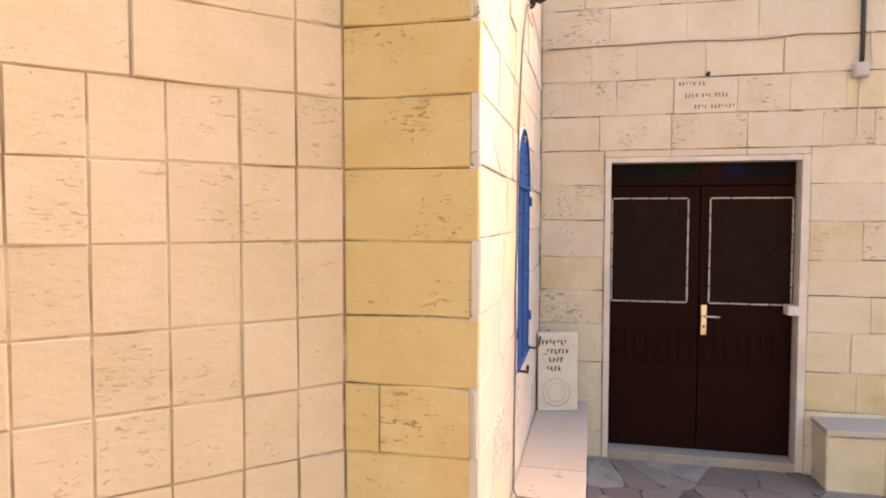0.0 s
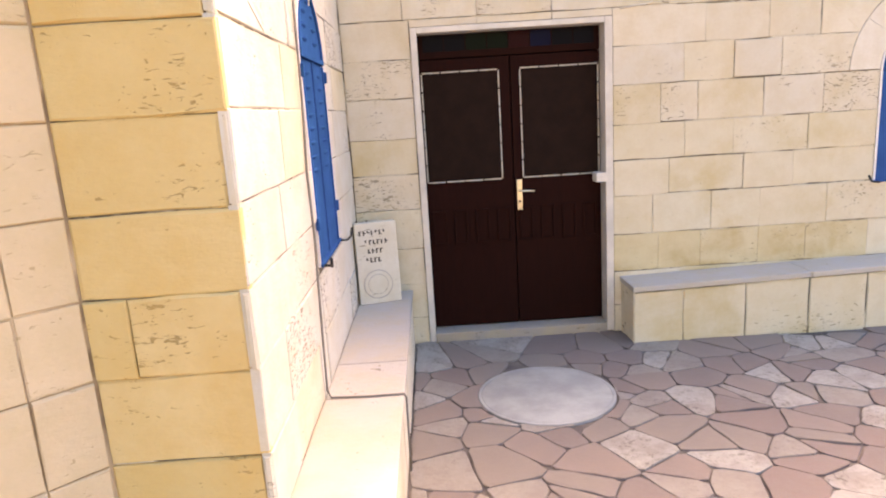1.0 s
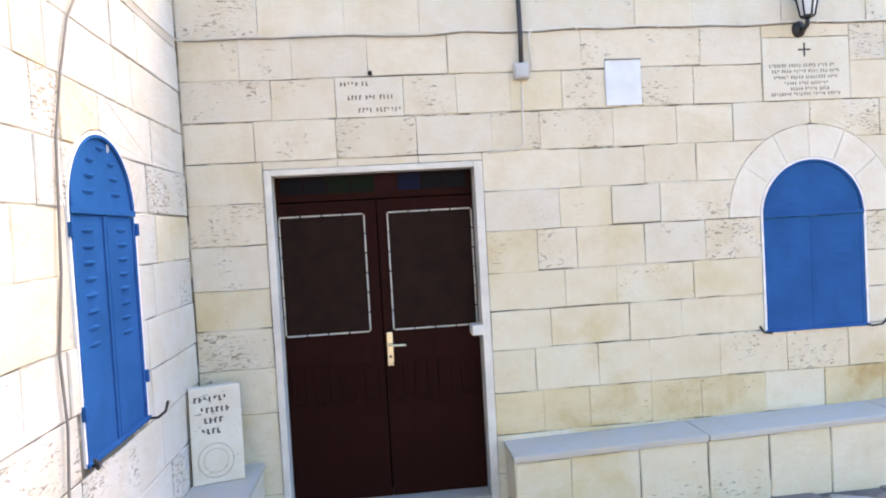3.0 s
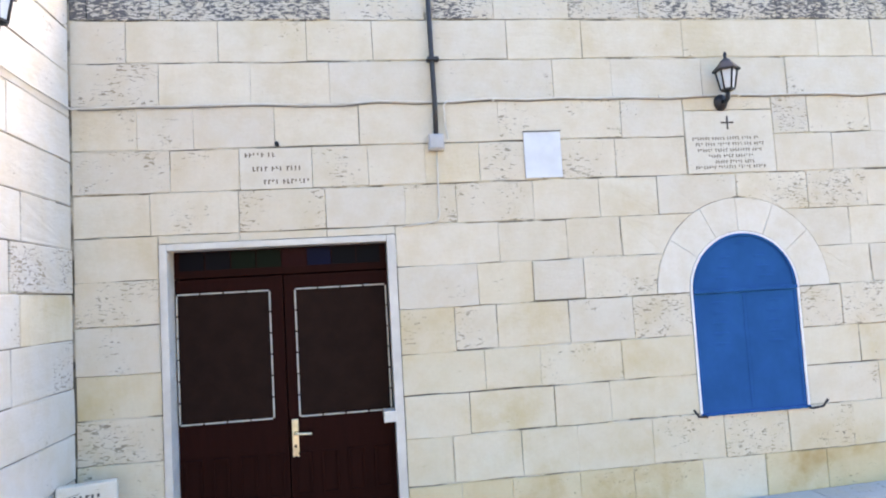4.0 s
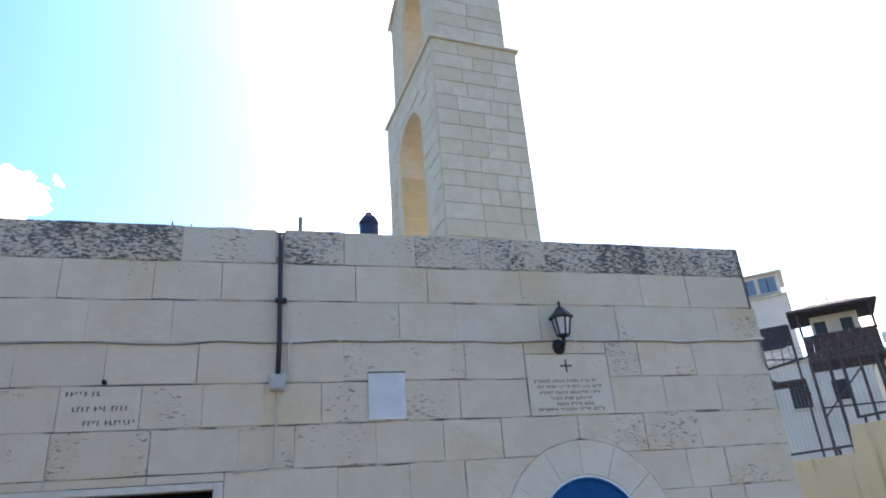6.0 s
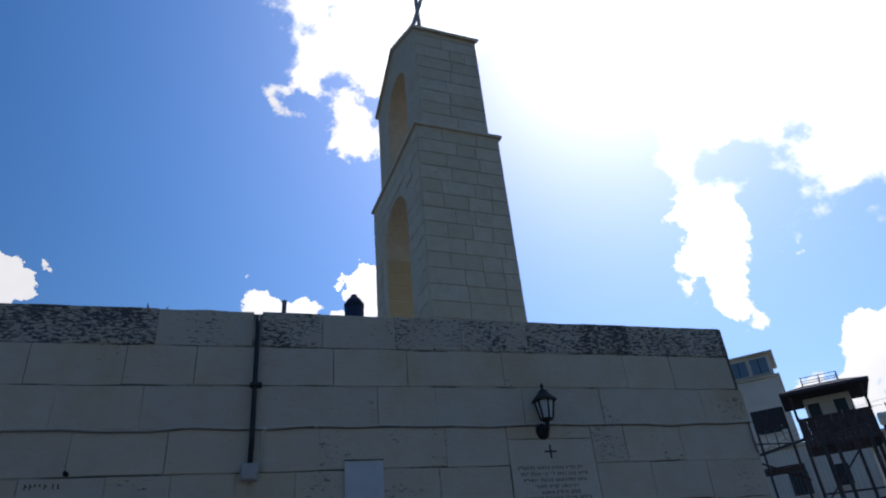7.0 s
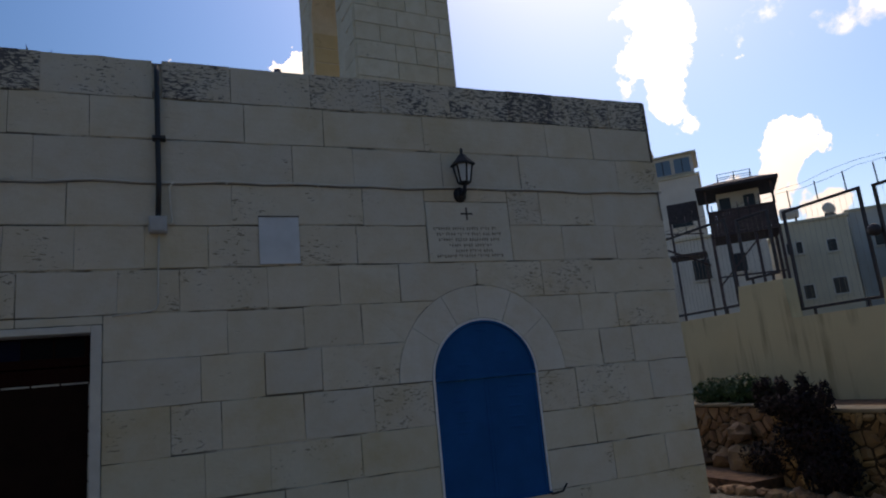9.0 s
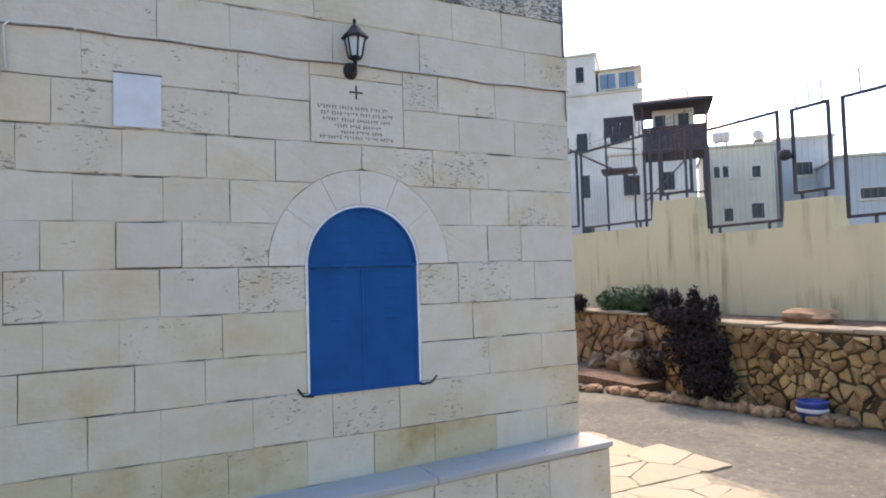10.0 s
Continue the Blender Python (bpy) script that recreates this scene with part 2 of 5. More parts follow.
def streaked(name, col, streak):
    """Painted wall with rain streaks and blotches."""
    m = Mat(name, 0.9)
    c = m.mix(m.range(m.noise(1.3, 5.0), 0.35, 0.7, 0.0, 0.5), col, tuple(x * 0.82 for x in col))
    runs = m.math("MULTIPLY", m.range(m.noise(5.0, 5.0, 0.6, stretch=(1.0, 1.0, 0.07)), 0.50, 0.68), m.range(m.noise(0.9, 3.0), 0.38, 0.6))
    c = m.mix(m.math("MULTIPLY", runs, 0.85), c, streak)
    g = m.noise(70.0, 4.0)
    m.color(m.mix(m.range(g, 0.3, 0.7, 0.0, 0.12), c, streak))
    m.bump(g, 0.15, 0.004)
    return m.mat


YELLOW = streaked("yellow_wall_paint", (0.67, 0.585, 0.375), (0.33, 0.26, 0.15))
SOIL = plain("red_garden_soil", (0.17, 0.09, 0.05), 0.95, vary=0.3)
RENDER_WHITE = plain("pale_house_render", (0.72, 0.68, 0.63), 0.9, vary=0.06, scale=0.6)
RENDER_TAN = plain("tan_house_render", (0.66, 0.60, 0.48), 0.9, vary=0.06, scale=0.6)
RENDER_BLUE = plain("blue_grey_render", (0.50, 0.54, 0.55), 0.9, vary=0.06, scale=0.6)
HUT = plain("dark_brown_metal", (0.075, 0.05, 0.058), 0.7, 0.0, vary=0.2)
HUT_ROOF = plain("grey_tin_roof", (0.06, 0.055, 0.07), 0.8, 0.0, vary=0.15)
BUCKET = plain("blue_plastic", (0.03, 0.06, 0.25), 0.4, vary=0.1)
ROD = plain("weathered_steel", (0.28, 0.25, 0.22), 0.6, 0.5, vary=0.15)
ROCK = limestone("dark_red_rock", (0.19, 0.10, 0.055), (0.12, 0.062, 0.036), 1.0, 0.4)
# yellow stone, its colour warmed further for light bounced into the arch
STONE_JAMB = limestone("bounce_lit_yellow_jamb", (0.70, 0.58, 0.36), (0.66, 0.53, 0.31), 0.3, 0.2)
STEM = plain("brown_stem", (0.09, 0.055, 0.035), 0.9, vary=0.2)


def wood(name, col, rough):
    m = Mat(name, rough)
    g = m.noise(7.0, 8.0, 0.65, stretch=(9.0, 9.0, 0.7), distort=0.6)
    c = m.mix(m.range(g, 0.3, 0.7), tuple(x * 0.85 for x in col), tuple(x * 1.12 for x in col))
    m.color(m.mix(m.range(m.noise(2.0, 3.0), 0.35, 0.7, 0.0, 0.35), c, tuple(x * 0.75 for x in col)))
    m.bump(g, 0.15, 0.003)
    return m.mat


DOOR_WOOD = wood("dark_brown_door_wood", (0.020, 0.0040, 0.0028), 0.6)
DOOR_PANEL = plain("brown_panel_sheet", (0.018, 0.0080, 0.0058), 0.6, vary=0.1)


for dull, gloss in ((DOOR_WOOD, 0.05), (DOOR_PANEL, 0.05), (BLUE, 0.0)):
    dull.node_tree.nodes["Principled BSDF"].inputs["Specular IOR Level"].default_value = gloss


def glass(name, col, rough=0.15, gloss=0.2):
    m = Mat(name, rough)
    m.color(col)
    m.bsdf.inputs["Specular IOR Level"].default_value = gloss
    return m.mat


PANE = glass("house_window_glass", (0.035, 0.045, 0.055), 0.2)
PANE_BLUE = glass("blue_tinted_glass", (0.16, 0.26, 0.36), 0.12)
LAMP_GLASS = glass("frosted_lamp_glass", (0.55, 0.58, 0.60), 0.3)
TINTS = [glass("tinted_glass_" + n, c, 0.35, 0.04) for n, c in (
    ("navy", (0.0022, 0.0022, 0.005)), ("green", (0.002, 0.006, 0.003)), ("red", (0.022, 0.003, 0.004)), ("blue", (0.003, 0.005, 0.022)))]


def foliage(name, a, b, rough=0.6):
    m = Mat(name, rough)
    isl = m.n.new("ShaderNodeNewGeometry").outputs["Random Per Island"]
    m.color(m.mix(isl, a, b))
    return m.mat


LEAF_GREEN = foliage("green_hedge_leaf", (0.012, 0.045, 0.010), (0.030, 0.085, 0.020))
LEAF_PURPLE = foliage("dark_purple_leaf", (0.0015, 0.001, 0.001), (0.024, 0.009, 0.013), 0.9)
LEAF_DRY = foliage("dry_weed", (0.10, 0.09, 0.04), (0.06, 0.075, 0.03))


def paving(name):
    """Crazy paving: rose, cream and white flags, told apart block by block."""
    m = Mat(name, 0.75)
    ramp = m.n.new("ShaderNodeValToRGB")
    ramp.color_ramp.interpolation = "CONSTANT"
    stops = ((0.0, (0.205, 0.14, 0.122)), (0.20, (0.235, 0.172, 0.145)), (0.38, (0.225, 0.18, 0.15)), (0.52, (0.185, 0.134, 0.12)), (0.68, (0.28, 0.245, 0.21)), (0.84, (0.36, 0.335, 0.295)))
    ramp.color_ramp.elements[0].color = (*stops[0][1], 1)
    ramp.color_ramp.elements[1].position, ramp.color_ramp.elements[1].color = stops[1][0], (*stops[1][1], 1)
    for p, c in stops[2:]:
        ramp.color_ramp.elements.new(p).color = (*c, 1)
    m.l.new(m.rand, ramp.inputs[0])
    col = m.mix(m.range(m.noise(5.5, 6.0, 0.65), 0.38, 0.68, 0.0, 0.6), ramp.outputs[0], (0.205, 0.16, 0.14))
    g = m.noise(38.0, 7.0, 0.65)
    col = m.mix(m.range(g, 0.3, 0.75, 0.0, 0.45), col, (0.20, 0.165, 0.14))
    pits = m.noise(38.0, 5.0, 0.65, distort=1.2)
    few = m.math("MULTIPLY", m.range(m.rand, 0.62, 0.92, 0.0, 1.0), m.range(m.noise(5.0, 3.0), 0.40, 0.60))
    mask = m.math("MULTIPLY", m.range(pits, 0.54, 0.62), few)
    col = m.mix(m.math("MULTIPLY", mask, 0.7), col, (0.10, 0.08, 0.06))
    m.color(col)
    m.bump(m.math("SUBTRACT", m.math("MULTIPLY", g, 0.5), mask), 0.5, 0.006)
    return m.mat


FLAG = paving("crazy_paving_flag")
STEP = limestone("worn_doorstep_stone", (0.34, 0.305, 0.27), (0.30, 0.265, 0.235), 0.3, 0.3)
FLAG_CREAM = limestone("cream_paving_flag", (0.31, 0.285, 0.205), (0.26, 0.235, 0.165), 0.5, 0.2)


# ---- building blocks ----
def thing(name, label, category, group="", kind=""):
    return tagged(new(name), label, category, group, kind)


def link_mesh(name, verts, faces, material, parent=None, m=None, label="", smooth=False):
    me = bpy.data.meshes.new(name)
    me.from_pydata(verts, [], faces)
    me.update()
    me.materials.append(material)
    if smooth:
        me.polygons.foreach_set("use_smooth", [True] * len(me.polygons))
    ob = new(name, me)
    if m is not None:
        ob.matrix_basis = m
    ob.parent = parent
    if label:
        ob["label"] = label
    return ob


def part(name, bm, material, parent=None, label="", m=None, smooth=False):
    bmesh.ops.recalc_face_normals(bm, faces=bm.faces)
    me = bpy.data.meshes.new(name)
    bm.to_mesh(me)
    bm.free()
    me.materials.append(material)
    if smooth:
        me.polygons.foreach_set("use_smooth", [True] * len(me.polygons))
    ob = new(name, me)
    if m is not None:
        ob.matrix_basis = m
    ob.parent = parent
    if label:
        ob["label"] = label
    return ob


def add_box(bm, lo, hi, bevel=0.0):
    lo, hi = Vector(lo), Vector(hi)
    r = bmesh.ops.create_cube(bm, size=1.0, matrix=Matrix.Translation((lo + hi) / 2) @ Matrix.Diagonal((*(hi - lo), 1)))
    if bevel:
        es = list({e for v in r["verts"] for e in v.link_edges})
        bmesh.ops.bevel(bm, geom=es, offset=bevel, segments=2, affect="EDGES", profile=0.6)
    return bm


def box(name, lo, hi, material, parent=None, bevel=0.0, label="", m=None):
    return part(name, add_box(bmesh.new(), lo, hi, bevel), material, parent, label, m)


def add_tube(bm, pts, r, seg=8, cap=True, radii=None):
    """A round bar along pts."""
    pts = [Vector(p) for p in pts]
    rings = []
    for i, p in enumerate(pts):
        d = (pts[min(i + 1, len(pts) - 1)] - pts[max(i - 1, 0)]).normalized()
        a = d.orthogonal().normalized() if i == 0 else (rings[-1][1] - d * rings[-1][1].dot(d)).normalized()
        b = d.cross(a)
        rr = radii[i] if radii else r
        rings.append(([bm.verts.new(p + (a * math.cos(t) + b * math.sin(t)) * rr) for t in (2 * math.pi * k / seg for k in range(seg))], a))
    for (r0, _), (r1, _) in zip(rings, rings[1:]):
        for k in range(seg):
            bm.faces.new((r0[k], r0[(k + 1) % seg], r1[(k + 1) % seg], r1[k]))
    if cap:
        bm.faces.new(list(reversed(rings[0][0])))
        bm.faces.new(rings[-1][0])
    return bm


def tube(name, pts, r, material, parent=None, seg=8, label="", radii=None):
    return part(name, add_tube(bmesh.new(), pts, r, seg, radii=radii), material, parent, label, smooth=True)


def add_prism(bm, poly, m, d0, d1):
    """A polygon (u, v) swept from depth d0 to d1 along the third axis of m."""
    a = [bm.verts.new(m @ Vector((u, v, d0))) for u, v in poly]
    b = [bm.verts.new(m @ Vector((u, v, d1))) for u, v in poly]
    bm.faces.new(a)
    bm.faces.new(list(reversed(b)))
    n = len(poly)
    for i in range(n):
        bm.faces.new((a[i], b[i], b[(i + 1) % n], a[(i + 1) % n]))
    return bm


def prism(name, poly, m, d0, d1, material, parent=None, label="", bevel=0.0):
    bm = add_prism(bmesh.new(), poly, m, d0, d1)
    if bevel:
        bmesh.ops.bevel(bm, geom=list(bm.edges), offset=bevel, segments=2, affect="EDGES", profile=0.6)
    return part(name, bm, material, parent, label)


def lathe(name, profile, material, parent=None, at=(0, 0, 0), seg=20, label=""):
    bm = bmesh.new()
    rings = [[bm.verts.new((at[0] + r * math.cos(t), at[1] + r * math.sin(t), at[2] + z)) for t in (2 * math.pi * k / seg for k in range(seg))] for r, z in profile]
    for r0, r1 in zip(rings, rings[1:]):
        for k in range(seg):
            bm.faces.new((r0[k], r0[(k + 1) % seg], r1[(k + 1) % seg], r1[k]))
    bm.faces.new(list(reversed(rings[0])))
    bm.faces.new(rings[-1])
    return part(name, bm, material, parent, label, smooth=True)


def axes(origin, u, v):
    """The pose whose axes are u, v and u x v: u along a wall, v up, the third one out of it."""
    u, v = Vector(u).normalized(), Vector(v).normalized()
    w = u.cross(v)
    m = Matrix((u, v, w)).transposed().to_4x4()
    m.translation = origin
    return m


def inset(poly, d):
    n, out = len(poly), []
    for i in range(n):
        p0, p1, p2 = Vector(poly[i - 1]), Vector(poly[i]), Vector(poly[(i + 1) % n])
        a, b = (p1 - p0), (p2 - p1)
        if a.length < 1e-6 or b.length < 1e-6:
            out.append(tuple(p1))
            continue
        na, nb = Vector((-a.y, a.x)).normalized(), Vector((-b.y, b.x)).normalized()
        k = na + nb
        k = k / max(0.35, k.dot(na)) if k.length > 1e-6 else na
        out.append(tuple(p1 + k * d))
    return out


def stone_data(poly, depth, chamfer, rng, rough):
    """Verts and faces of one block round its own middle: chamfered face, slightly uneven."""
    cu = sum(p[0] for p in poly) / len(poly)
    cv = sum(p[1] for p in poly) / len(poly)
    base = [(u - cu, v - cv) for u, v in poly]
    front = inset(base, chamfer)
    n = len(base)
    verts = [(u, v, -depth) for u, v in base]
    verts += [(u + rng.uniform(-1, 1) * rough * 0.4, v + rng.uniform(-1, 1) * rough * 0.4, -chamfer) for u, v in base]
    verts += [(u + rng.uniform(-1, 1) * rough * 0.5, v + rng.uniform(-1, 1) * rough * 0.5, rng.uniform(-1, 1) * rough * 0.5) for u, v in front]
    faces = [tuple(range(2 * n, 3 * n))]
    for k in (0, n):
        for i in range(n):
            j = (i + 1) % n
            faces.append((k + i, k + j, k + n + j, k + n + i))
    return verts, faces, (cu, cv)


def stone(name, poly, m, material, parent, rng, depth=0.03, chamfer=0.005, gap=0.007, proud=0.0, rough=0.003, ragged=0.0):
    poly = inset(poly, gap / 2)
    if len(poly) == 4 and ragged:
        worn = []
        for i in range(4):
            p, q = Vector(poly[i]), Vector(poly[(i + 1) % 4])
            k = max(1, int((q - p).length / 0.13))
            nrm = Vector((p.y - q.y, q.x - p.x)).normalized()
            worn += [tuple(p.lerp(q, s / k) + (nrm * rng.uniform(-ragged, ragged * 0.5) if s else Vector((0, 0)))) for s in range(k)]
        poly = worn
    verts, faces, (cu, cv) = stone_data(poly, depth, chamfer, rng, rough)
    return link_mesh(name, verts, faces, material, parent, m @ Matrix.Translation((cu, cv, proud + rng.uniform(-1, 1) * rough)))


def rect(x0, x1, z0, z1):
    return [(x0, z0), (x1, z0), (x1, z1), (x0, z1)]


def arc_cut(x0, x1, z0, z1, cx, cz, r):
    """A block beside a round arch, its near side cut along the arch; None where the arch swallows it."""
    left = (x0 + x1) / 2 < cx
    levels = [z0 + (z1 - z0) * i / 20 for i in range(21)]
    edge = []
    for z in levels:
        half = math.sqrt(max(0.0, r * r - (z - cz) ** 2)) if z >= cz - 1e-6 else 0.0
        edge.append((min(x1, cx - half) if left else max(x0, cx + half), z))
    if max(abs(e[0] - (x0 if left else x1)) for e in edge) < 0.03:
        return None
    if left:
        edge = [(max(e[0], x0 + 0.012), e[1]) for e in edge]
        poly = [(x0, z0)] + edge + [(x0, z1)]
    else:
        edge = [(min(e[0], x1 - 0.012), e[1]) for e in edge]
        poly = [(x1, z1)] + list(reversed(edge)) + [(x1, z0)]
    out = []
    for p in poly:
        if not out or (Vector(p) - Vector(out[-1])).length > 0.002:
            out.append(p)
    return out


def arch_outline(cx, cz, r, z0, steps=20):
    """An opening with a round head, anticlockwise from its foot."""
    return [(cx - r, z0), (cx + r, z0)] + [(cx + r * math.cos(math.pi * i / steps), cz + r * math.sin(math.pi * i / steps)) for i in range(steps + 1)]


def clip(poly, nx, ny, c):
    """The part of a convex polygon where nx * x + ny * y <= c."""
    out = []
    for i in range(len(poly)):
        p, q = poly[i - 1], poly[i]
        dp, dq = nx * p[0] + ny * p[1] - c, nx * q[0] + ny * q[1] - c
        if (dp <= 0) != (dq <= 0):
            t = dp / (dp - dq)
            out.append((p[0] + (q[0] - p[0]) * t, p[1] + (q[1] - p[1]) * t))
        if dq <= 0:
            out.append(q)
    return out


def cells(seeds, bounds):
    """Irregular flags: the cells of the seeds inside a rectangle."""
    x0, x1, y0, y1 = bounds
    pts = np.array(seeds)
    for i, (sx, sy) in enumerate(seeds):
        poly = [(x0, y0), (x1, y0), (x1, y1), (x0, y1)]
        near = np.argsort(((pts - pts[i]) ** 2).sum(1))[1:22]
        for j in near:
            ox, oy = pts[j]
            nx, ny = ox - sx, oy - sy
            poly = clip(poly, nx, ny, (ox * ox + oy * oy - sx * sx - sy * sy) / 2)
            if len(poly) < 3:
                break
        if len(poly) >= 3:
            yield (sx, sy), poly


def tidy(poly, least):
    out = []
    for p in poly:
        if not out or math.dist(p, out[-1]) > least:
            out.append(p)
    while len(out) > 3 and math.dist(out[0], out[-1]) <= least:
        out.pop()
    return out


# ---- the large structure ----
ZS = (3.600, 3.365, 3.120, 2.870, 2.625, 2.385, 2.148, 1.910, 1.668, 1.412, 1.176, 0.940, 0.675, 0.420, 0.180, -0.02)
DOOR_W, DOOR_H = 1.293, 2.10
WIN_X, WIN_R, WIN_Z0, WIN_ZC, RING = 3.415, 0.345, 0.935, 1.668, 0.565
EAST = 4.985
FACADE = axes((0, 0, 0), (1, 0, 0), (0, 0, 1))
WEST_X, WEST_END = -0.445, -2.565
WEST = axes((WEST_X, 0, 0), (0, 1, 0), (0, 0, 1))
LWIN_Y, LWIN_R, LWIN_Z0, LWIN_ZC, LRING = -1.145, 0.31, 0.925, 1.85, 0.31


def slab_with_holes(name, outer, holes, m, d0, d1, material, label):
    """A wall sheet with openings right through it."""
    bm = bmesh.new()
    edges = []
    for loop in [outer] + holes:
        vs = [bm.verts.new((u, v, 0)) for u, v in loop]
        edges += [bm.edges.new((vs[i], vs[(i + 1) % len(vs)])) for i in range(len(vs))]
    bmesh.ops.triangle_fill(bm, use_beauty=True, use_dissolve=False, edges=edges, normal=(0, 0, 1))
    top = bmesh.ops.extrude_face_region(bm, geom=list(bm.faces))
    bmesh.ops.translate(bm, verts=[g for g in top["geom"] if isinstance(g, bmesh.types.BMVert)], vec=(0, 0, d0 - d1))
    bmesh.ops.translate(bm, verts=list(bm.verts), vec=(0, 0, d1))
    bmesh.ops.transform(bm, matrix=m, verts=list(bm.verts))
    return tagged(part(name, bm, material), label, "wall", kind="structure")


ground = tagged(box("ground", (-2000, -2000, -0.5), (2000, 2000, -0.019), CONCRETE), "worn grey concrete ground reaching the horizon", "ground", kind="structure")
wall_north = slab_with_holes(
    "wall_north", rect(WEST_X - 0.4, EAST - 0.012, -0.03, 3.585),
    [rect(0.0, DOOR_W, 0.0, DOOR_H), arch_outline(WIN_X, WIN_ZC, WIN_R + 0.012, WIN_Z0 - 0.008)],
    FACADE, -0.45, -0.006, MORTAR, "cream limestone church wall in even courses, stained near the bench")
wall_west = slab_with_holes(
    "wall_west", rect(WEST_END + 0.014, -0.01, -0.03, 3.585),
    [arch_outline(LWIN_Y, LWIN_ZC, LWIN_R + 0.012, LWIN_Z0 - 0.008)],
    WEST, -0.47, -0.007, MORTAR, "pale limestone side wall, sunlit along its upper part")
roof = tagged(box("roof", (-7.0, 0.46, 3.15), (EAST - 0.05, 9.0, 3.30), CONCRETE), "flat grey concrete church roof behind the parapet", "roof", kind="structure")
wall_back = tagged(box("wall_back", (-7.0, 8.6, -0.03), (EAST - 0.05, 9.0, 3.149), MORTAR), "plain rear wall of the stone church", "wall", kind="structure")
wall_east = tagged(box("wall_east", (EAST - 0.46, 0.452, -0.03), (EAST - 0.012, 8.598, 3.585), MORTAR), "limestone end wall of the church", "wall", kind="structure")
inside = tagged(box("floor_inside", (-0.9, 0.46, -0.03), (EAST - 0.47, 8.59, 0.02), CONCRETE), "plain floor inside the dark church", "floor", kind="structure")


# ---- door ----
def bead_border(parent, x0, x1, z0, z1, y):
    """The pale bead round a door panel, in short lengths with dark gaps."""
    def run(a, b, fixed, upright):
        n = max(3, round((b - a) / 0.125))
        for i in range(n):
            s, e = a + (b - a) * i / n + 0.004, a + (b - a) * (i + 1) / n - 0.006
            lo, hi = ((fixed - 0.0045, y - 0.010, s), (fixed + 0.0045, y, e)) if upright else ((s, y - 0.010, fixed - 0.0045), (e, y, fixed + 0.0045))
            box("bead", lo, hi, BEAD, parent, 0.002)
    run(x0, x1, z0, False)
    run(x0, x1, z1, False)
    run(z0, z1, x0, True)
    run(z0, z1, x1, True)


def entrance_door():
    d = thing("door_1", "closed dark brown wooden double door in a white painted frame", "door", kind="structure")
    for nm, lo, hi in (("jamb", (0.0, -0.012, 0.0), (0.042, 0.15, DOOR_H)), ("jamb", (DOOR_W - 0.05, -0.012, 0.0), (DOOR_W, 0.15, DOOR_H)),
                       ("lintel", (0.042, -0.012, DOOR_H - 0.036), (DOOR_W - 0.05, 0.15, DOOR_H))):
        box(nm, lo, hi, WHITE_PAINT, d, 0.005, "white painted frame")
    box("threshold", (0.042, -0.02, -0.02), (DOOR_W - 0.05, 0.20, 0.060), STEP, d, 0.008, "grey stone doorstep")
    ly = 0.115
    for x0, x1 in ((0.045, 0.640), (0.646, DOOR_W - 0.053)):
        leaf = part("leaf", add_box(bmesh.new(), (x0, ly, 0.065), (x1, ly + 0.05, 1.905), 0.004), DOOR_WOOD, d)
        a, b = (0.055, 0.565) if x0 < 0.1 else (0.708, 1.228)
        box("panel", (a + 0.008, ly - 0.008, 1.105), (b - 0.008, ly - 0.001, 1.815), DOOR_PANEL, leaf, 0.002, "dull brown sheet panel")
        bead_border(leaf, a, b, 1.098, 1.822, ly)
        n = 4
        for i in range(n):
            cx = x0 + (x1 - x0) * (i + 0.5) / n
            for z0, z1 in ((0.66, 0.90),):
                bm = bmesh.new()
                w = 0.048
                for lo, hi in (((cx - w, ly - 0.012, z0), (cx - w + 0.014, ly - 0.001, z1)), ((cx + w - 0.014, ly - 0.012, z0), (cx + w, ly - 0.001, z1)),
                               ((cx - w + 0.014, ly - 0.012, z0), (cx + w - 0.014, ly - 0.001, z0 + 0.014)), ((cx - w + 0.014, ly - 0.012, z1 - 0.014), (cx + w - 0.014, ly - 0.001, z1))):
                    add_box(bm, lo, hi, 0.003)
                part("moulding", bm, DOOR_WOOD, leaf)
    transom = box("transom", (0.045, ly, 1.912), (DOOR_W - 0.053, ly + 0.05, DOOR_H - 0.038), DOOR_WOOD, d, 0.003)
    for i in range(8):
        x0 = 0.075 + i * 0.142
        box("pane", (x0, ly - 0.004, 1.955), (x0 + 0.134, ly + 0.002, DOOR_H - 0.046), TINTS[(0, 0, 1, 1, 2, 3, 0, 0)[i]], transom)
    handle = part("door_handle", add_box(bmesh.new(), (0.660, ly - 0.012, 0.875), (0.697, ly - 0.001, 1.085), 0.005), BRASS, d, "pale brass handle plate")
    tube("lever", [(0.678, ly - 0.012, 1.010), (0.678, ly - 0.05, 1.010), (0.695, ly - 0.055, 1.010), (0.775, ly - 0.055, 1.006)], 0.0075, BRASS, handle)
    tube("keyhole", [(0.678, ly - 0.014, 0.935), (0.678, ly - 0.010, 0.935)], 0.009, INK, handle)
    box("latch_box", (1.178, ly - 0.13, 1.045), (1.250, ly - 0.015, 1.108), WHITE_PAINT, d, 0.006, "white latch box")
    return d


entrance_door()
# added sheet, out of sight, keeps the doorway dark behind the leaves
tagged(box("door_recess_dark", (0.0, 0.40, 0.0), (DOOR_W, 0.44, DOOR_H), DOOR_WOOD), "unseen dark sheet added behind the door", "door", kind="structure")


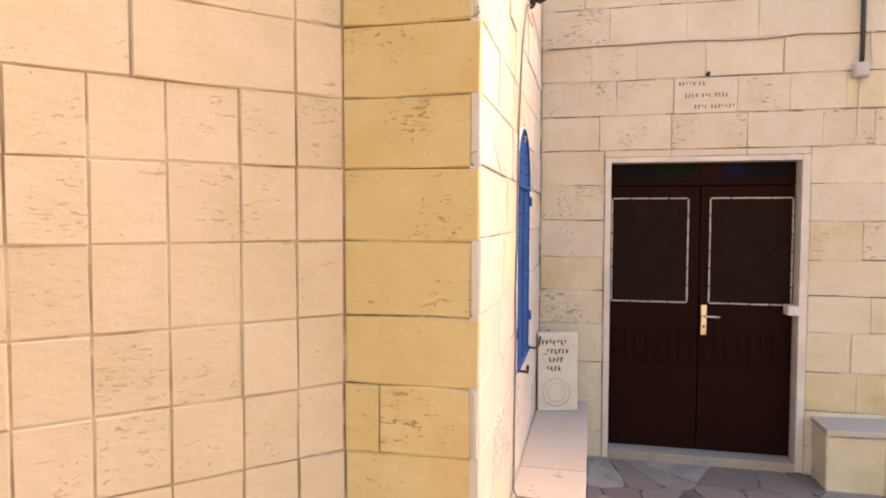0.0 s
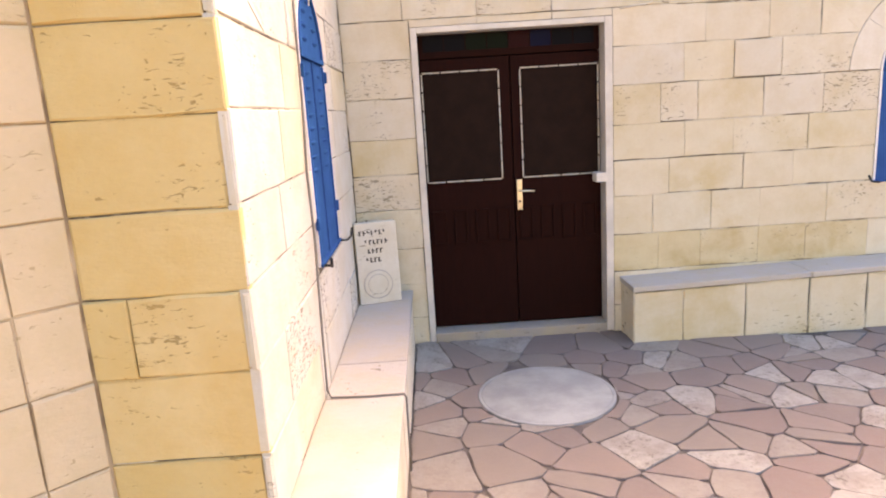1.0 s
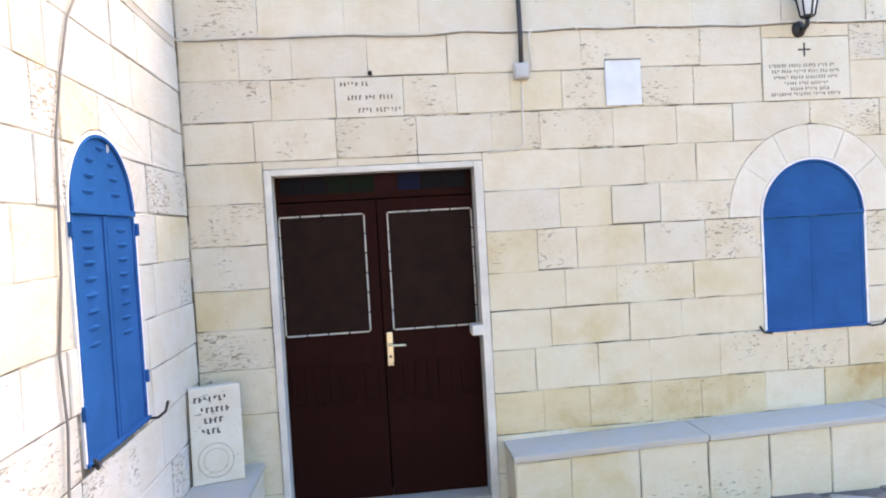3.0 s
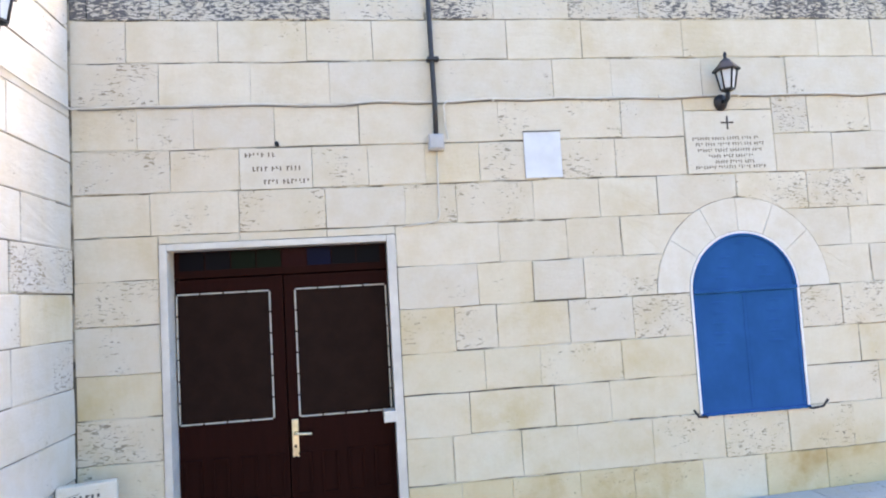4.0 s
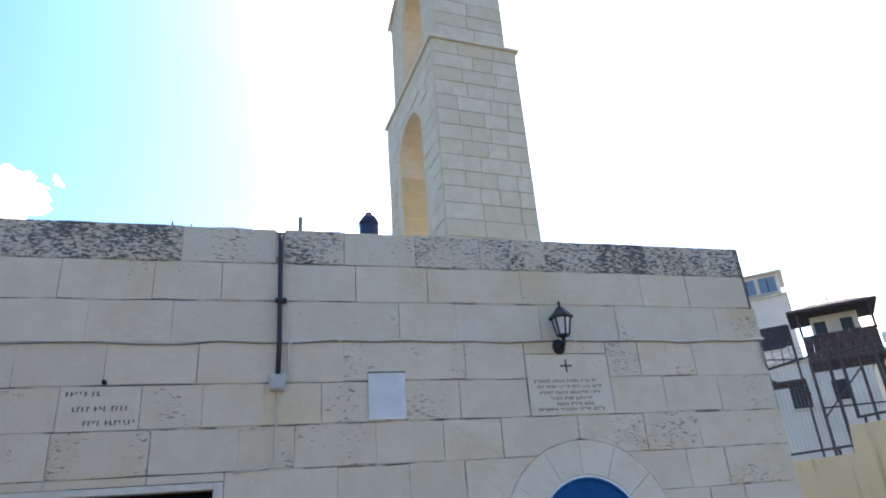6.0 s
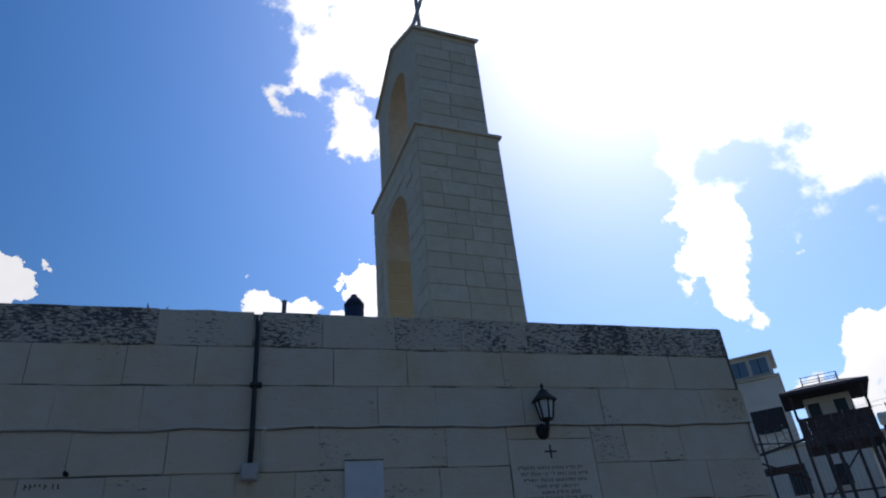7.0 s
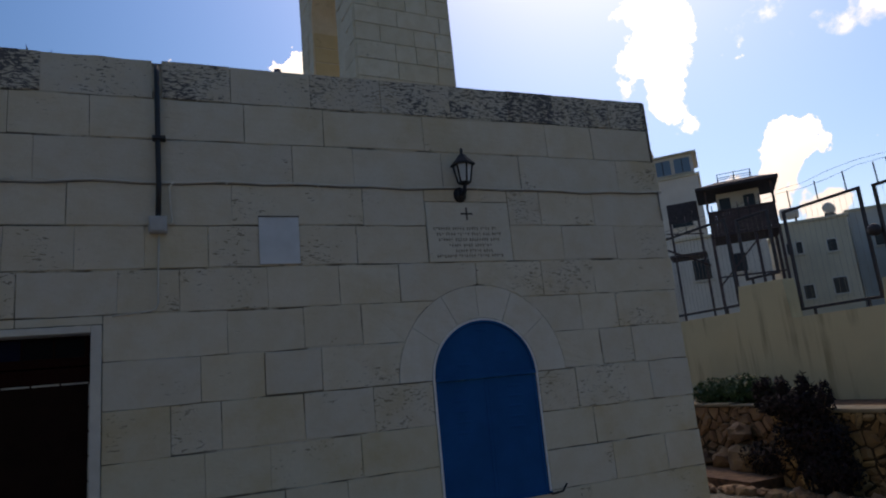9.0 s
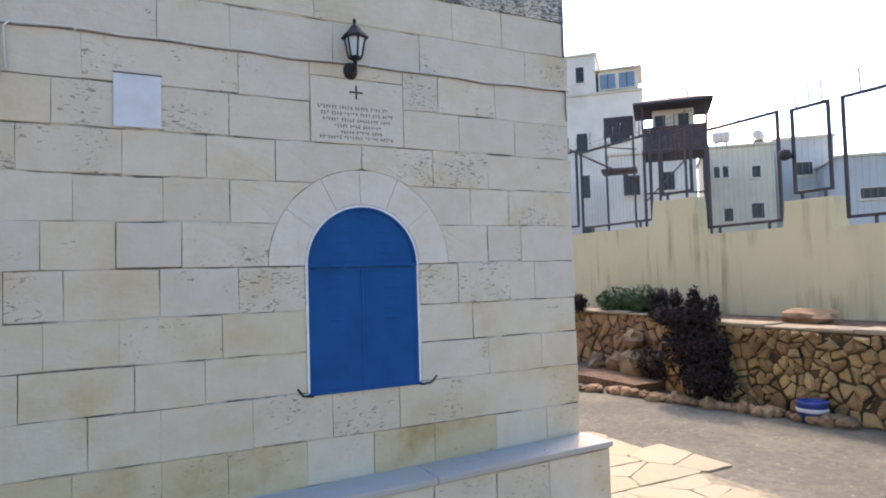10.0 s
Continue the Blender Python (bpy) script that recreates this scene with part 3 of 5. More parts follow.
# ---- shuttered windows ----
def shutter_window(name, m, r, z0, zc, label, louvre_rows, relief=1.0):
    """Arched blue metal shutters; m puts the middle of the sill line at u = 0 of the wall's face."""
    w = thing(name, label, "window", kind="structure")
    rim = []
    steps = 28
    outer = arch_outline(0, zc, r + 0.012, z0 - 0.008, steps)
    inner = arch_outline(0, zc, r - 0.002, z0 + 0.004, steps)
    bm = bmesh.new()
    for d in (0.003, -0.06):
        rim.append(([bm.verts.new(m @ Vector((u, v, d))) for u, v in outer], [bm.verts.new(m @ Vector((u, v, d))) for u, v in inner]))
    n = len(outer)
    for i in range(n):
        j = (i + 1) % n
        (o0, i0), (o1, i1) = rim
        bm.faces.new((o0[i], o0[j], i0[j], i0[i]))
        bm.faces.new((i0[i], i0[j], i1[j], i1[i]))
        bm.faces.new((o0[j], o0[i], o1[i], o1[j]))
    part("reveal", bm, PLASTER, w, "white plaster edge")
    head = prism("head_panel", [(-r + 0.004, zc + 0.003), (r - 0.004, zc + 0.003)] + [((r - 0.004) * math.cos(math.pi * i / 24), zc + 0.003 + (r - 0.007) * math.sin(math.pi * i / 24)) for i in range(1, 24)], m, -0.028, -0.004, BLUE, w)
    rimb = []
    for k in range(25):
        t = math.pi * k / 24
        rimb.append(m @ Vector(((r - 0.012) * math.cos(t), zc + 0.004 + (r - 0.014) * math.sin(t), 0.0)))
    tube("rim", rimb, 0.010, BLUE, w, 6)
    prism("crossbar", rect(-r + 0.003, r - 0.003, zc - 0.014, zc + 0.012), m, -0.028, 0.010, BLUE, w, bevel=0.003)

    def louvre(parent, u, v, width):
        bm = bmesh.new()
        prof = ((-0.011, -0.004), (0.0, -0.004 + 0.013 * relief), (0.009, -0.004 + 0.010 * relief), (0.011, -0.004))
        rows = []
        for k in range(7):
            t = -1 + 2 * k / 6
            s = math.sqrt(max(0.0, 1 - t * t)) * 0.9 + 0.1
            rows.append([bm.verts.new(m @ Vector((u + t * width / 2, v + a * s, -0.004 + (b + 0.004) * s))) for a, b in prof])
        for a, b in zip(rows, rows[1:]):
            for k in range(3):
                bm.faces.new((a[k], b[k], b[k + 1], a[k + 1]))
        part("louvre", bm, BLUE, parent, smooth=True)

    for side in (-1, 1):
        u0, u1 = sorted((side * (r - 0.005), side * (0.003 if relief == 1 else 0.0004)))
        leaf = prism("leaf", rect(u0, u1, z0 + 0.004, zc - 0.016), m, -0.026, -0.004, BLUE, w, bevel=0.003 if relief == 1 else 0.0006)
        for e in (u0 + 0.011, u1 - 0.011):
            prism("stile", rect(e - 0.011, e + 0.011, z0 + 0.006, zc - 0.018), m, -0.005, -0.003 + 0.007 * relief, BLUE, leaf, bevel=0.0005 if relief < 1 else 0.002)
        for i in range(louvre_rows):
            louvre(leaf, side * r * 0.52, zc - 0.075 - i * 0.062, r * 0.34)
        for z in (z0 + 0.16, zc - 0.10) if relief == 1 else ():
            prism("hinge", rect(side * (r + 0.002) - 0.012, side * (r + 0.002) + 0.012, z, z + 0.055), m, -0.002, 0.016, BLUE, leaf, bevel=0.003)
        for i in range(3):
            louvre(head, side * r * (0.42 - 0.05 * i), zc + 0.075 + i * 0.062, r * (0.34 - 0.05 * i))
    louvre(head, 0.0, zc + r * 0.82, r * 0.25)
    # iron hold-backs at the foot
    for side in (-1, 1):
        hook = [(side * (r - 0.01), z0 - 0.004, 0.0), (side * (r - 0.005), z0 - 0.006, 0.045), (side * (r + 0.055), z0 + 0.004, 0.06), (side * (r + 0.085), z0 + 0.045, 0.065)]
        tube("hold_back", [m @ Vector(p) for p in hook], 0.007, IRON, w, 6, "black iron hold-back")
    prism("sill_bar", rect(-r - 0.01, r + 0.01, z0 - 0.010, z0 + 0.006), m, -0.02, 0.014, BLUE, w, bevel=0.003)
    return w


shutter_window("window_1", axes((WIN_X, 0, 0), (1, 0, 0), (0, 0, 1)), WIN_R, WIN_Z0, WIN_ZC, "arched window closed with bright blue metal shutters", 5, 0.22)
shutter_window("window_2", axes((WEST_X, LWIN_Y, 0), (0, 1, 0), (0, 0, 1)), LWIN_R, LWIN_Z0, LWIN_ZC, "narrow arched window with blue louvred metal shutters, partly sunlit", 8)


# ---- stone benches ----
def bench_right():
    b = thing("stone_bench", "long low stone bench with grey slab top along the church wall", "bench")
    x0, x1, y0 = 1.345, 4.995, -0.285
    zt = lambda x: 0.385 + 0.022 * (x - 1.3)
    prism("core", [(x0 + 0.012, -0.03), (x1 - 0.012, -0.03), (x1 - 0.012, zt(x1) - 0.045), (x0 + 0.012, zt(x0) - 0.045)], FACADE, 0.004, -y0 - 0.008, MORTAR, b)
    rng = random.Random(11)
    front = axes((0, y0, 0), (1, 0, 0), (0, 0, 1))
    joints = [x0, 1.67, 2.08, 2.50, 2.88, 3.27, 3.70, 4.12, 4.50, x1]
    for a, c in zip(joints, joints[1:]):
        stone("block", [(a, -0.03), (c, -0.03), (c, zt(c) - 0.042), (a, zt(a) - 0.042)], front, STONE_LOW, b, rng, depth=0.015, gap=0.008, ragged=0.006)
    endw = axes((x0, 0, 0), (0, -1, 0), (0, 0, 1))
    stone("block", rect(0.0, 0.285, -0.03, zt(x0) - 0.036), endw, STONE_WARM, b, rng, depth=0.015)
    ende = axes((x1, 0, 0), (0, 1, 0), (0, 0, 1))
    stone("block", rect(-0.285, 0.0, -0.03, zt(x1) - 0.036), ende, STONE, b, rng, depth=0.015)
    slabs = [x0 - 0.014, 2.50, 3.72, x1 + 0.014]
    for a, c in zip(slabs, slabs[1:]):
        bm = add_prism(bmesh.new(), [(a + 0.003, zt(a) - 0.036), (c - 0.003, zt(c) - 0.036), (c - 0.003, zt(c)), (a + 0.003, zt(a))], FACADE, 0.004, -y0 + 0.022)
        bmesh.ops.bevel(bm, geom=list(bm.edges), offset=0.006, segments=2, affect="EDGES", profile=0.6)
        part("slab", bm, SLAB, b, "smooth grey slab")


def bench_left():
    b = thing("stone_bench", "low stone bench with pale slab top against the side wall", "bench")
    x1, zt, y0, y1 = -0.110, 0.385, WEST_END - 0.25, -0.006
    box("core", (WEST_X + 0.004, y0 + 0.02, -0.03), (x1 - 0.014, y1, zt - 0.05), MORTAR, b)
    rng = random.Random(12)
    side = axes((x1, 0, 0), (0, 1, 0), (0, 0, 1))
    ys = [y0, -2.35, -1.72, -1.30, -0.88, -0.45, y1]
    for a, c in zip(ys, ys[1:]):
        stone("block", rect(a, c, -0.03, zt - 0.034), side, STONE, b, rng, depth=0.015)
    for a, c in zip([y0 - 0.01, -1.70, -1.305], [-1.70, -1.305, y1]):
        box("slab", (WEST_X + 0.004, a + 0.002, zt - 0.034), (x1 + 0.012, c - 0.002, zt), SLAB, b, 0.006, "smooth pale slab")


bench_right()
bench_left()


# ---- pavement ----
PAVE = axes((0, 0, 0), (1, 0, 0), (0, 1, 0))
bed = tagged(box("pavement", (-0.13, -7.5, -0.031), (4.85, 0.0, -0.012), JOINT), "crazy paving of rose, cream and white stone flags", "pavement", kind="structure")
bed_south = tagged(box("pavement_south", (4.852, -7.5, -0.031), (6.20, 0.0, -0.014), JOINT_TAN), "cream stone flags at the edge of the court", "pavement", kind="structure")
bed_east = tagged(box("pavement_east", (EAST + 0.002, 0.002, -0.031), (6.25, 4.2, -0.014), JOINT_TAN), "cream stone flags beside the end of the church", "pavement", kind="structure")
DISC_AT, DISC_R = (0.64, -0.965), 0.378


def flag_cells(rng, x0, x1, y0, y1, du, dv):
    """Broken slabs laid to fit: five or six sides each, with small fillers between."""
    nu, nv = int((x1 - x0) / du), int((y1 - y0) / dv)
    seeds = [(x0 + (i + 0.5 + 0.25 * (j % 2) + rng.uniform(-0.62, 0.62)) * du, y0 + (j + 0.5 + rng.uniform(-0.55, 0.55)) * dv) for i in range(nu) for j in range(nv)]
    seeds += [(rng.uniform(x0, x1), rng.uniform(y0, y1)) for _ in range(int(len(seeds) * 0.28))]
    return [poly for _, poly in cells(seeds, (x0, x1, y0, y1))]


def broken_edge(poly, rng, step=0.07, wobble=0.007):
    blunt = []
    for i in range(len(poly)):
        p, q, s = Vector(poly[i - 1]), Vector(poly[i]), Vector(poly[(i + 1) % len(poly)])
        k = min(0.16, 0.020 / max(0.02, min((p - q).length, (s - q).length))) * rng.uniform(0.5, 1.2)
        blunt += [tuple(q.lerp(p, k)), tuple(q.lerp(s, k))]
    poly = blunt
    pts = []
    for i in range(len(poly)):
        p, q = Vector(poly[i]), Vector(poly[(i + 1) % len(poly)])
        k = max(1, int((q - p).length / step))
        nrm = Vector((p.y - q.y, q.x - p.x)).normalized()
        for s in range(k):
            w = p.lerp(q, s / k) + (nrm * rng.uniform(-wobble, wobble) if s else Vector((0, 0)))
            d = w - Vector(DISC_AT)
            if d.length < DISC_R + 0.012:
                w = Vector(DISC_AT) + d.normalized() * (DISC_R + 0.012)
            pts.append(tuple(w))
    return tidy(pts, 0.012)


def lay_flags():
    rng = random.Random(8)
    pieces = flag_cells(rng, -0.10, 6.5, -7.4, -0.006, 0.29, 0.20)
    far_v, far_f = [], []
    for poly in pieces:
        poly = tidy(poly, 0.02)
        if len(poly) < 3:
            continue
        cx, cy = sum(p[0] for p in poly) / len(poly), sum(p[1] for p in poly) / len(poly)
        if math.dist((cx, cy), DISC_AT) < DISC_R - 0.04 or (cx > 1.3 and cy > -0.26 and cx < 5.0):
            continue
        pts = broken_edge(poly, rng)
        if len(pts) < 3 or cx > 6.28 + 0.25 * math.sin(cy * 2.1):
            continue
        if -2.5 < cy and cx < 4.85:
            stone("paving_stone", pts, PAVE, FLAG, bed, rng, depth=0.02, chamfer=0.003, gap=0.006, rough=0.002)
        elif cy > -2.0:
            stone("paving_stone", pts, PAVE, FLAG_CREAM, bed_south, rng, depth=0.02, chamfer=0.003, gap=0.005, rough=0.002)
        else:
            v, f, (cu, cv) = stone_data(inset(pts, 0.008), 0.02, 0.004, rng, 0.002)
            o = len(far_v)
            far_v += [(a + cu, b + cv, h) for a, b, h in v]
            far_f += [tuple(o + i for i in face) for face in f]
    tagged(link_mesh("paving_stone_rest", far_v, far_f, FLAG, bed), kind="stuff")
    pieces = flag_cells(rng, EAST + 0.01, 6.52, 0.006, 4.2, 0.50, 0.36)
    for poly in pieces:
        poly = tidy(poly, 0.02)
        cx, cy = sum(p[0] for p in poly) / len(poly), sum(p[1] for p in poly) / len(poly)
        if len(poly) >= 3 and cx < 6.28 + 0.22 * math.sin(cy * 2.4 + 0.6):
            stone("paving_stone", broken_edge(poly, rng), PAVE, FLAG_CREAM, bed_east, rng, depth=0.02, chamfer=0.004, gap=0.005, rough=0.003)


def manhole():
    d = thing("round_cover", "flat round light grey cover set flush in the paving", "cover")
    lathe("plate", [(DISC_R - 0.0200, -0.012), (DISC_R - 0.0200, 0.0055), (DISC_R - 0.021, 0.006), (0.02, 0.0075)], DISC, d, (*DISC_AT, 0.0), 64)
    bm = bmesh.new()
    ring = [[bm.verts.new((DISC_AT[0] + r * math.cos(t), DISC_AT[1] + r * math.sin(t), z)) for t in (2 * math.pi * k / 64 for k in range(64))] for r, z in ((DISC_R, -0.012), (DISC_R, 0.003), (DISC_R - 0.004, 0.006), (DISC_R - 0.018, 0.006), (DISC_R - 0.0195, -0.012))]
    for r0, r1 in zip(ring, ring[1:]):
        for k in range(64):
            bm.faces.new((r0[k], r0[(k + 1) % 64], r1[(k + 1) % 64], r1[k]))
    part("rim", bm, DISC, d)


manhole()


# ---- bell tower ----
TOWER = Matrix.Translation((3.69, 3.4, 0)) @ pose(0, 0, 0, 0, 0, 4.4)


def bell_tower():
    t = thing("bell_tower", "two-tiered limestone bell tower with arched openings and a gabled top", "tower")
    W1, D1, Z1 = 1.36, 2.48, 8.36
    W2a, W2b, D2, Z2, ZA = 0.085, 1.12, 2.26, 10.50, 11.12
    left = TOWER @ axes((0, 0, 0), (0, -1, 0), (0, 0, 1))

    def sheet(name, outer, hole, m, thick):
        bm = bmesh.new()
        edges = []
        for loop in (outer, hole):
            vs = [bm.verts.new((u, v, 0)) for u, v in loop]
            edges += [bm.edges.new((vs[i], vs[(i + 1) % len(vs)])) for i in range(len(vs))]
        bmesh.ops.triangle_fill(bm, use_beauty=True, use_dissolve=False, edges=edges, normal=(0, 0, 1))
        top = bmesh.ops.extrude_face_region(bm, geom=list(bm.faces))
        bmesh.ops.translate(bm, verts=[g for g in top["geom"] if isinstance(g, bmesh.types.BMVert)], vec=(0, 0, -thick))
        bmesh.ops.transform(bm, matrix=m, verts=list(bm.verts))
        return part(name, bm, STONE_TOWER, t)

    a1c, a1r, a1z = -1.28, 0.60, 7.20
    sheet("lower_tier", rect(-D1, 0.0, 3.30, Z1), arch_outline(a1c, a1z, a1r, 4.6, 24), left, W1)
    a2c, a2r, a2z = -1.10, 0.50, 9.85
    sheet("upper_tier", [(-D2, Z1), (-0.0, Z1), (-0.0, Z2), (-D2 / 2, ZA), (-D2, Z2)], arch_outline(a2c, a2z, a2r, 8.75, 24), left @ Matrix.Translation((0, 0, -W2a)), W2b)
    bm = bmesh.new()
    add_box(bm, (-0.05, -0.05, Z1), (W1 + 0.05, D1 + 0.05, Z1 + 0.05), 0.012)
    part("ledge", bm, STONE_TOWER, t, m=TOWER)
    # capping slabs of the gable
    for s in (0, 1):
        u0, u1 = (0.06, -D2 / 2) if s == 0 else (-D2 / 2, -D2 - 0.06)
        z0, z1 = (Z2 - 0.03, ZA + 0.005) if s == 0 else (ZA + 0.005, Z2 - 0.03)
        prism("roof_slab", [(u0, z0), (u0, z0 + 0.055), (u1, z1 + 0.055), (u1, z1)], left @ Matrix.Translation((0, 0, -W2a)), 0.05, -W2b - 0.05, STONE_TOWER, t)
    for a, b in (((0.30, 11.10), (0.90, 13.35)), ((0.70, 11.10), (0.62, 13.25))):
        bm = add_tube(bmesh.new(), [(a[0], D2 / 2, a[1]), (b[0], D2 / 2, b[1])], 0.040, 6)
        part("crossed_bar", bm, GREYBOX, t, "leaning steel bar", TOWER)
    rng = random.Random(21)
    front = TOWER @ axes((0, 0, 0), (1, 0, 0), (0, 0, 1))

    def courses(m, u0, u1, z0, z1, outline=None):
        z = z0
        while z < z1 - 0.08:
            h = min(0.245, z1 - z)
            u = u0
            while u < u1 - 0.04:
                w = rng.uniform(0.26, 0.62)
                e = u + w if u + w < u1 - 0.14 else u1
                if outline is None or outline(u, e, z, z + h):
                    stone("block", rect(u, e, z, z + h), m, STONE_TOWER, t, rng, depth=0.02, chamfer=0.005, gap=0.009, proud=0.014)
                u = e
            z += h

    def clear(c, r, zc, zb):
        def ok(u0, u1, z0, z1):
            if z0 > zc + r or z1 < zb or u1 < c - r or u0 > c + r:
                return True
            return False
        return ok

    courses(front, 0.0, W1, 4.2, Z1)
    courses(front @ Matrix.Translation((0, 0, 0)), W2a, W2a + W2b, Z1 + 0.05, Z2)
    courses(left, -D1, 0.0, 4.2, Z1, clear(a1c, a1r, a1z, 4.6))
    # far jamb of the lower arch, in yellow stone; warm bounced light is in its colour
    jamb = TOWER @ axes((0, -(a1c - a1r), 0), (1, 0, 0), (0, 0, 1))
    z = 4.62
    while z < a1z - 0.2:
        u = 0.02
        while u < W1 - 0.05:
            e = min(W1 - 0.02, u + rng.uniform(0.35, 0.6))
            stone("block", rect(u, e, z, z + 0.245), jamb, STONE_JAMB, t, rng, depth=0.012, chamfer=0.004, gap=0.012, proud=0.006)
            u = e
        z += 0.245


bell_tower()


# ---- things on the facade ----
def lantern(m):
    """A black carriage lamp on a round back plate; m has u along the wall, v up, w out; the arm's foot is the origin."""
    m = m @ Matrix.Scale(0.84, 4)
    l = thing("wall_lantern", "black iron carriage lantern with frosted panes on the wall", "lamp", "wall lanterns")
    bm = bmesh.new()
    seg = 18
    prof = ((0.055, 0.0), (0.055, 0.012), (0.045, 0.030), (0.02, 0.045))
    rings = [[bm.verts.new(m @ Vector((r * math.cos(a) * 0.95, r * math.sin(a) * 1.15, d))) for a in (2 * math.pi * k / seg for k in range(seg))] for r, d in prof]
    for a, b in zip(rings, rings[1:]):
        for k in range(seg):
            bm.faces.new((a[k], a[(k + 1) % seg], b[(k + 1) % seg], b[k]))
    bm.faces.new(rings[-1])
    part("back_plate", bm, IRON, l, smooth=True)
    tube("arm", [m @ Vector(p) for p in ((0, 0, 0.03), (0, -0.02, 0.07), (0, 0.0, 0.105), (0, 0.05, 0.115))], 0.013, IRON, l)

    def hexring(r, v):
        return [m @ Vector((r * math.cos(math.pi * (k + 0.5) / 3), v, 0.115 + r * math.sin(math.pi * (k + 0.5) / 3))) for k in range(6)]

    def solid(name, levels, material, label=""):
        bm = bmesh.new()
        rs = [[bm.verts.new(p) for p in hexring(r, v)] for r, v in levels]
        for a, b in zip(rs, rs[1:]):
            for k in range(6):
                bm.faces.new((a[k], a[(k + 1) % 6], b[(k + 1) % 6], b[k]))
        bm.faces.new(list(reversed(rs[0])))
        bm.faces.new(rs[-1])
        return part(name, bm, material, l, label)

    solid("base", ((0.02, 0.045), (0.048, 0.055), (0.05, 0.068)), IRON)
    solid("glass", ((0.044, 0.068), (0.070, 0.205)), LAMP_GLASS, "frosted glass")
    lo, hi = hexring(0.047, 0.066), hexring(0.074, 0.207)
    for a, b in zip(lo, hi):
        tube("bar", [a, b], 0.006, IRON, l, 6)
    solid("roof", ((0.095, 0.198), (0.098, 0.208), (0.045, 0.262), (0.03, 0.285)), IRON)
    tube("finial", [m @ Vector((0, v, 0.115)) for v in (0.28, 0.30, 0.325, 0.345)], 0.008, IRON, l, 8, radii=[0.016, 0.008, 0.012, 0.003])


lantern(axes((3.355, -0.001, 2.83), (1, 0, 0), (0, 0, 1)))
lantern(axes((WEST_X + 0.001, -0.90, 2.92), (0, 1, 0), (0, 0, 1)))


def text_bars(parent, m, rows, height, material, bold=0.30):
    """Unreadable lettering as rows of short plain bars, a word each."""
    rng = random.Random(len(rows) * 7 + int(height * 1000))
    bm = bmesh.new()
    for v, u0, u1 in rows:
        u = u0
        while u < u1 - height:
            letters = rng.randint(3, 8)
            for _ in range(letters):
                if u > u1:
                    break
                h0 = rng.choice((0.0, 0.0, 0.0, 0.45))
                add_prism(bm, rect(u, u + height * bold, v + height * h0, v + height), m, 0.0002, 0.0012)
                if rng.random() < 0.6:
                    h = v + height * rng.choice((0.0, 0.4, 0.75))
                    add_prism(bm, rect(u + height * bold, u + height * (bold + 0.3), h, h + height * 0.24), m, 0.0002, 0.0012)
                u += height * 0.86
            u += height * 0.6
    tagged(part("lettering", bm, material, parent), kind="stuff")


def plaque(name, x0, x1, z0, z1, label, rows, height, cross=None, y=-0.006):
    p = thing(name, label, "plaque")
    m = axes((0, y, 0), (1, 0, 0), (0, 0, 1))
    prism("slab", rect(x0, x1, z0, z1), m, -0.02, 0.0, MARBLE, p, bevel=0.003)
    text_bars(p, m, rows, height, INK_PALE)
    if cross:
        cx, cz, s = cross
        bm = bmesh.new()
        add_prism(bm, rect(cx - s * 0.13, cx + s * 0.13, cz - s, cz + s), m, 0.0002, 0.002)
        add_prism(bm, rect(cx - s, cx - s * 0.131, cz - s * 0.13, cz + s * 0.13), m, 0.0002, 0.002)
        add_prism(bm, rect(cx + s * 0.131, cx + s, cz - s * 0.13, cz + s * 0.13), m, 0.0002, 0.002)
        part("cross", bm, INK, p, "dark cross mark")


plaque("inscribed_plaque", 0.445, 0.842, 2.388, 2.620, "small cream marble plaque with three lines of dark letters",
       [(2.570, 0.475, 0.640), (2.490, 0.515, 0.825), (2.415, 0.575, 0.820)], 0.026)
plaque("inscribed_plaque", 3.108, 3.690, 2.389, 2.780, "cream marble plaque with a cross and six lines of dark letters",
       [(2.595, 3.150, 3.580), (2.558, 3.170, 3.610), (2.521, 3.180, 3.610), (2.484, 3.250, 3.560), (2.448, 3.290, 3.540), (2.415, 3.160, 3.650)], 0.020, (3.388, 2.703, 0.042))
board = thing("white_board", "blank white board fixed flat on the stone wall", "board")
box("sheet", (2.083, -0.014, 2.397), (2.309, -0.004, 2.673), PAPER, board, 0.003)
tube("drip_edge", [(2.080, -0.016, 2.676), (2.312, -0.016, 2.676)], 0.004, CABLE, board, 6)


peg = thing("iron_peg", "short rusty iron peg driven into the joint above the plaque", "peg")
tube("shank", [(0.655, 0.0, 2.640), (0.655, -0.035, 2.642)], 0.012, IRON, peg, 8)


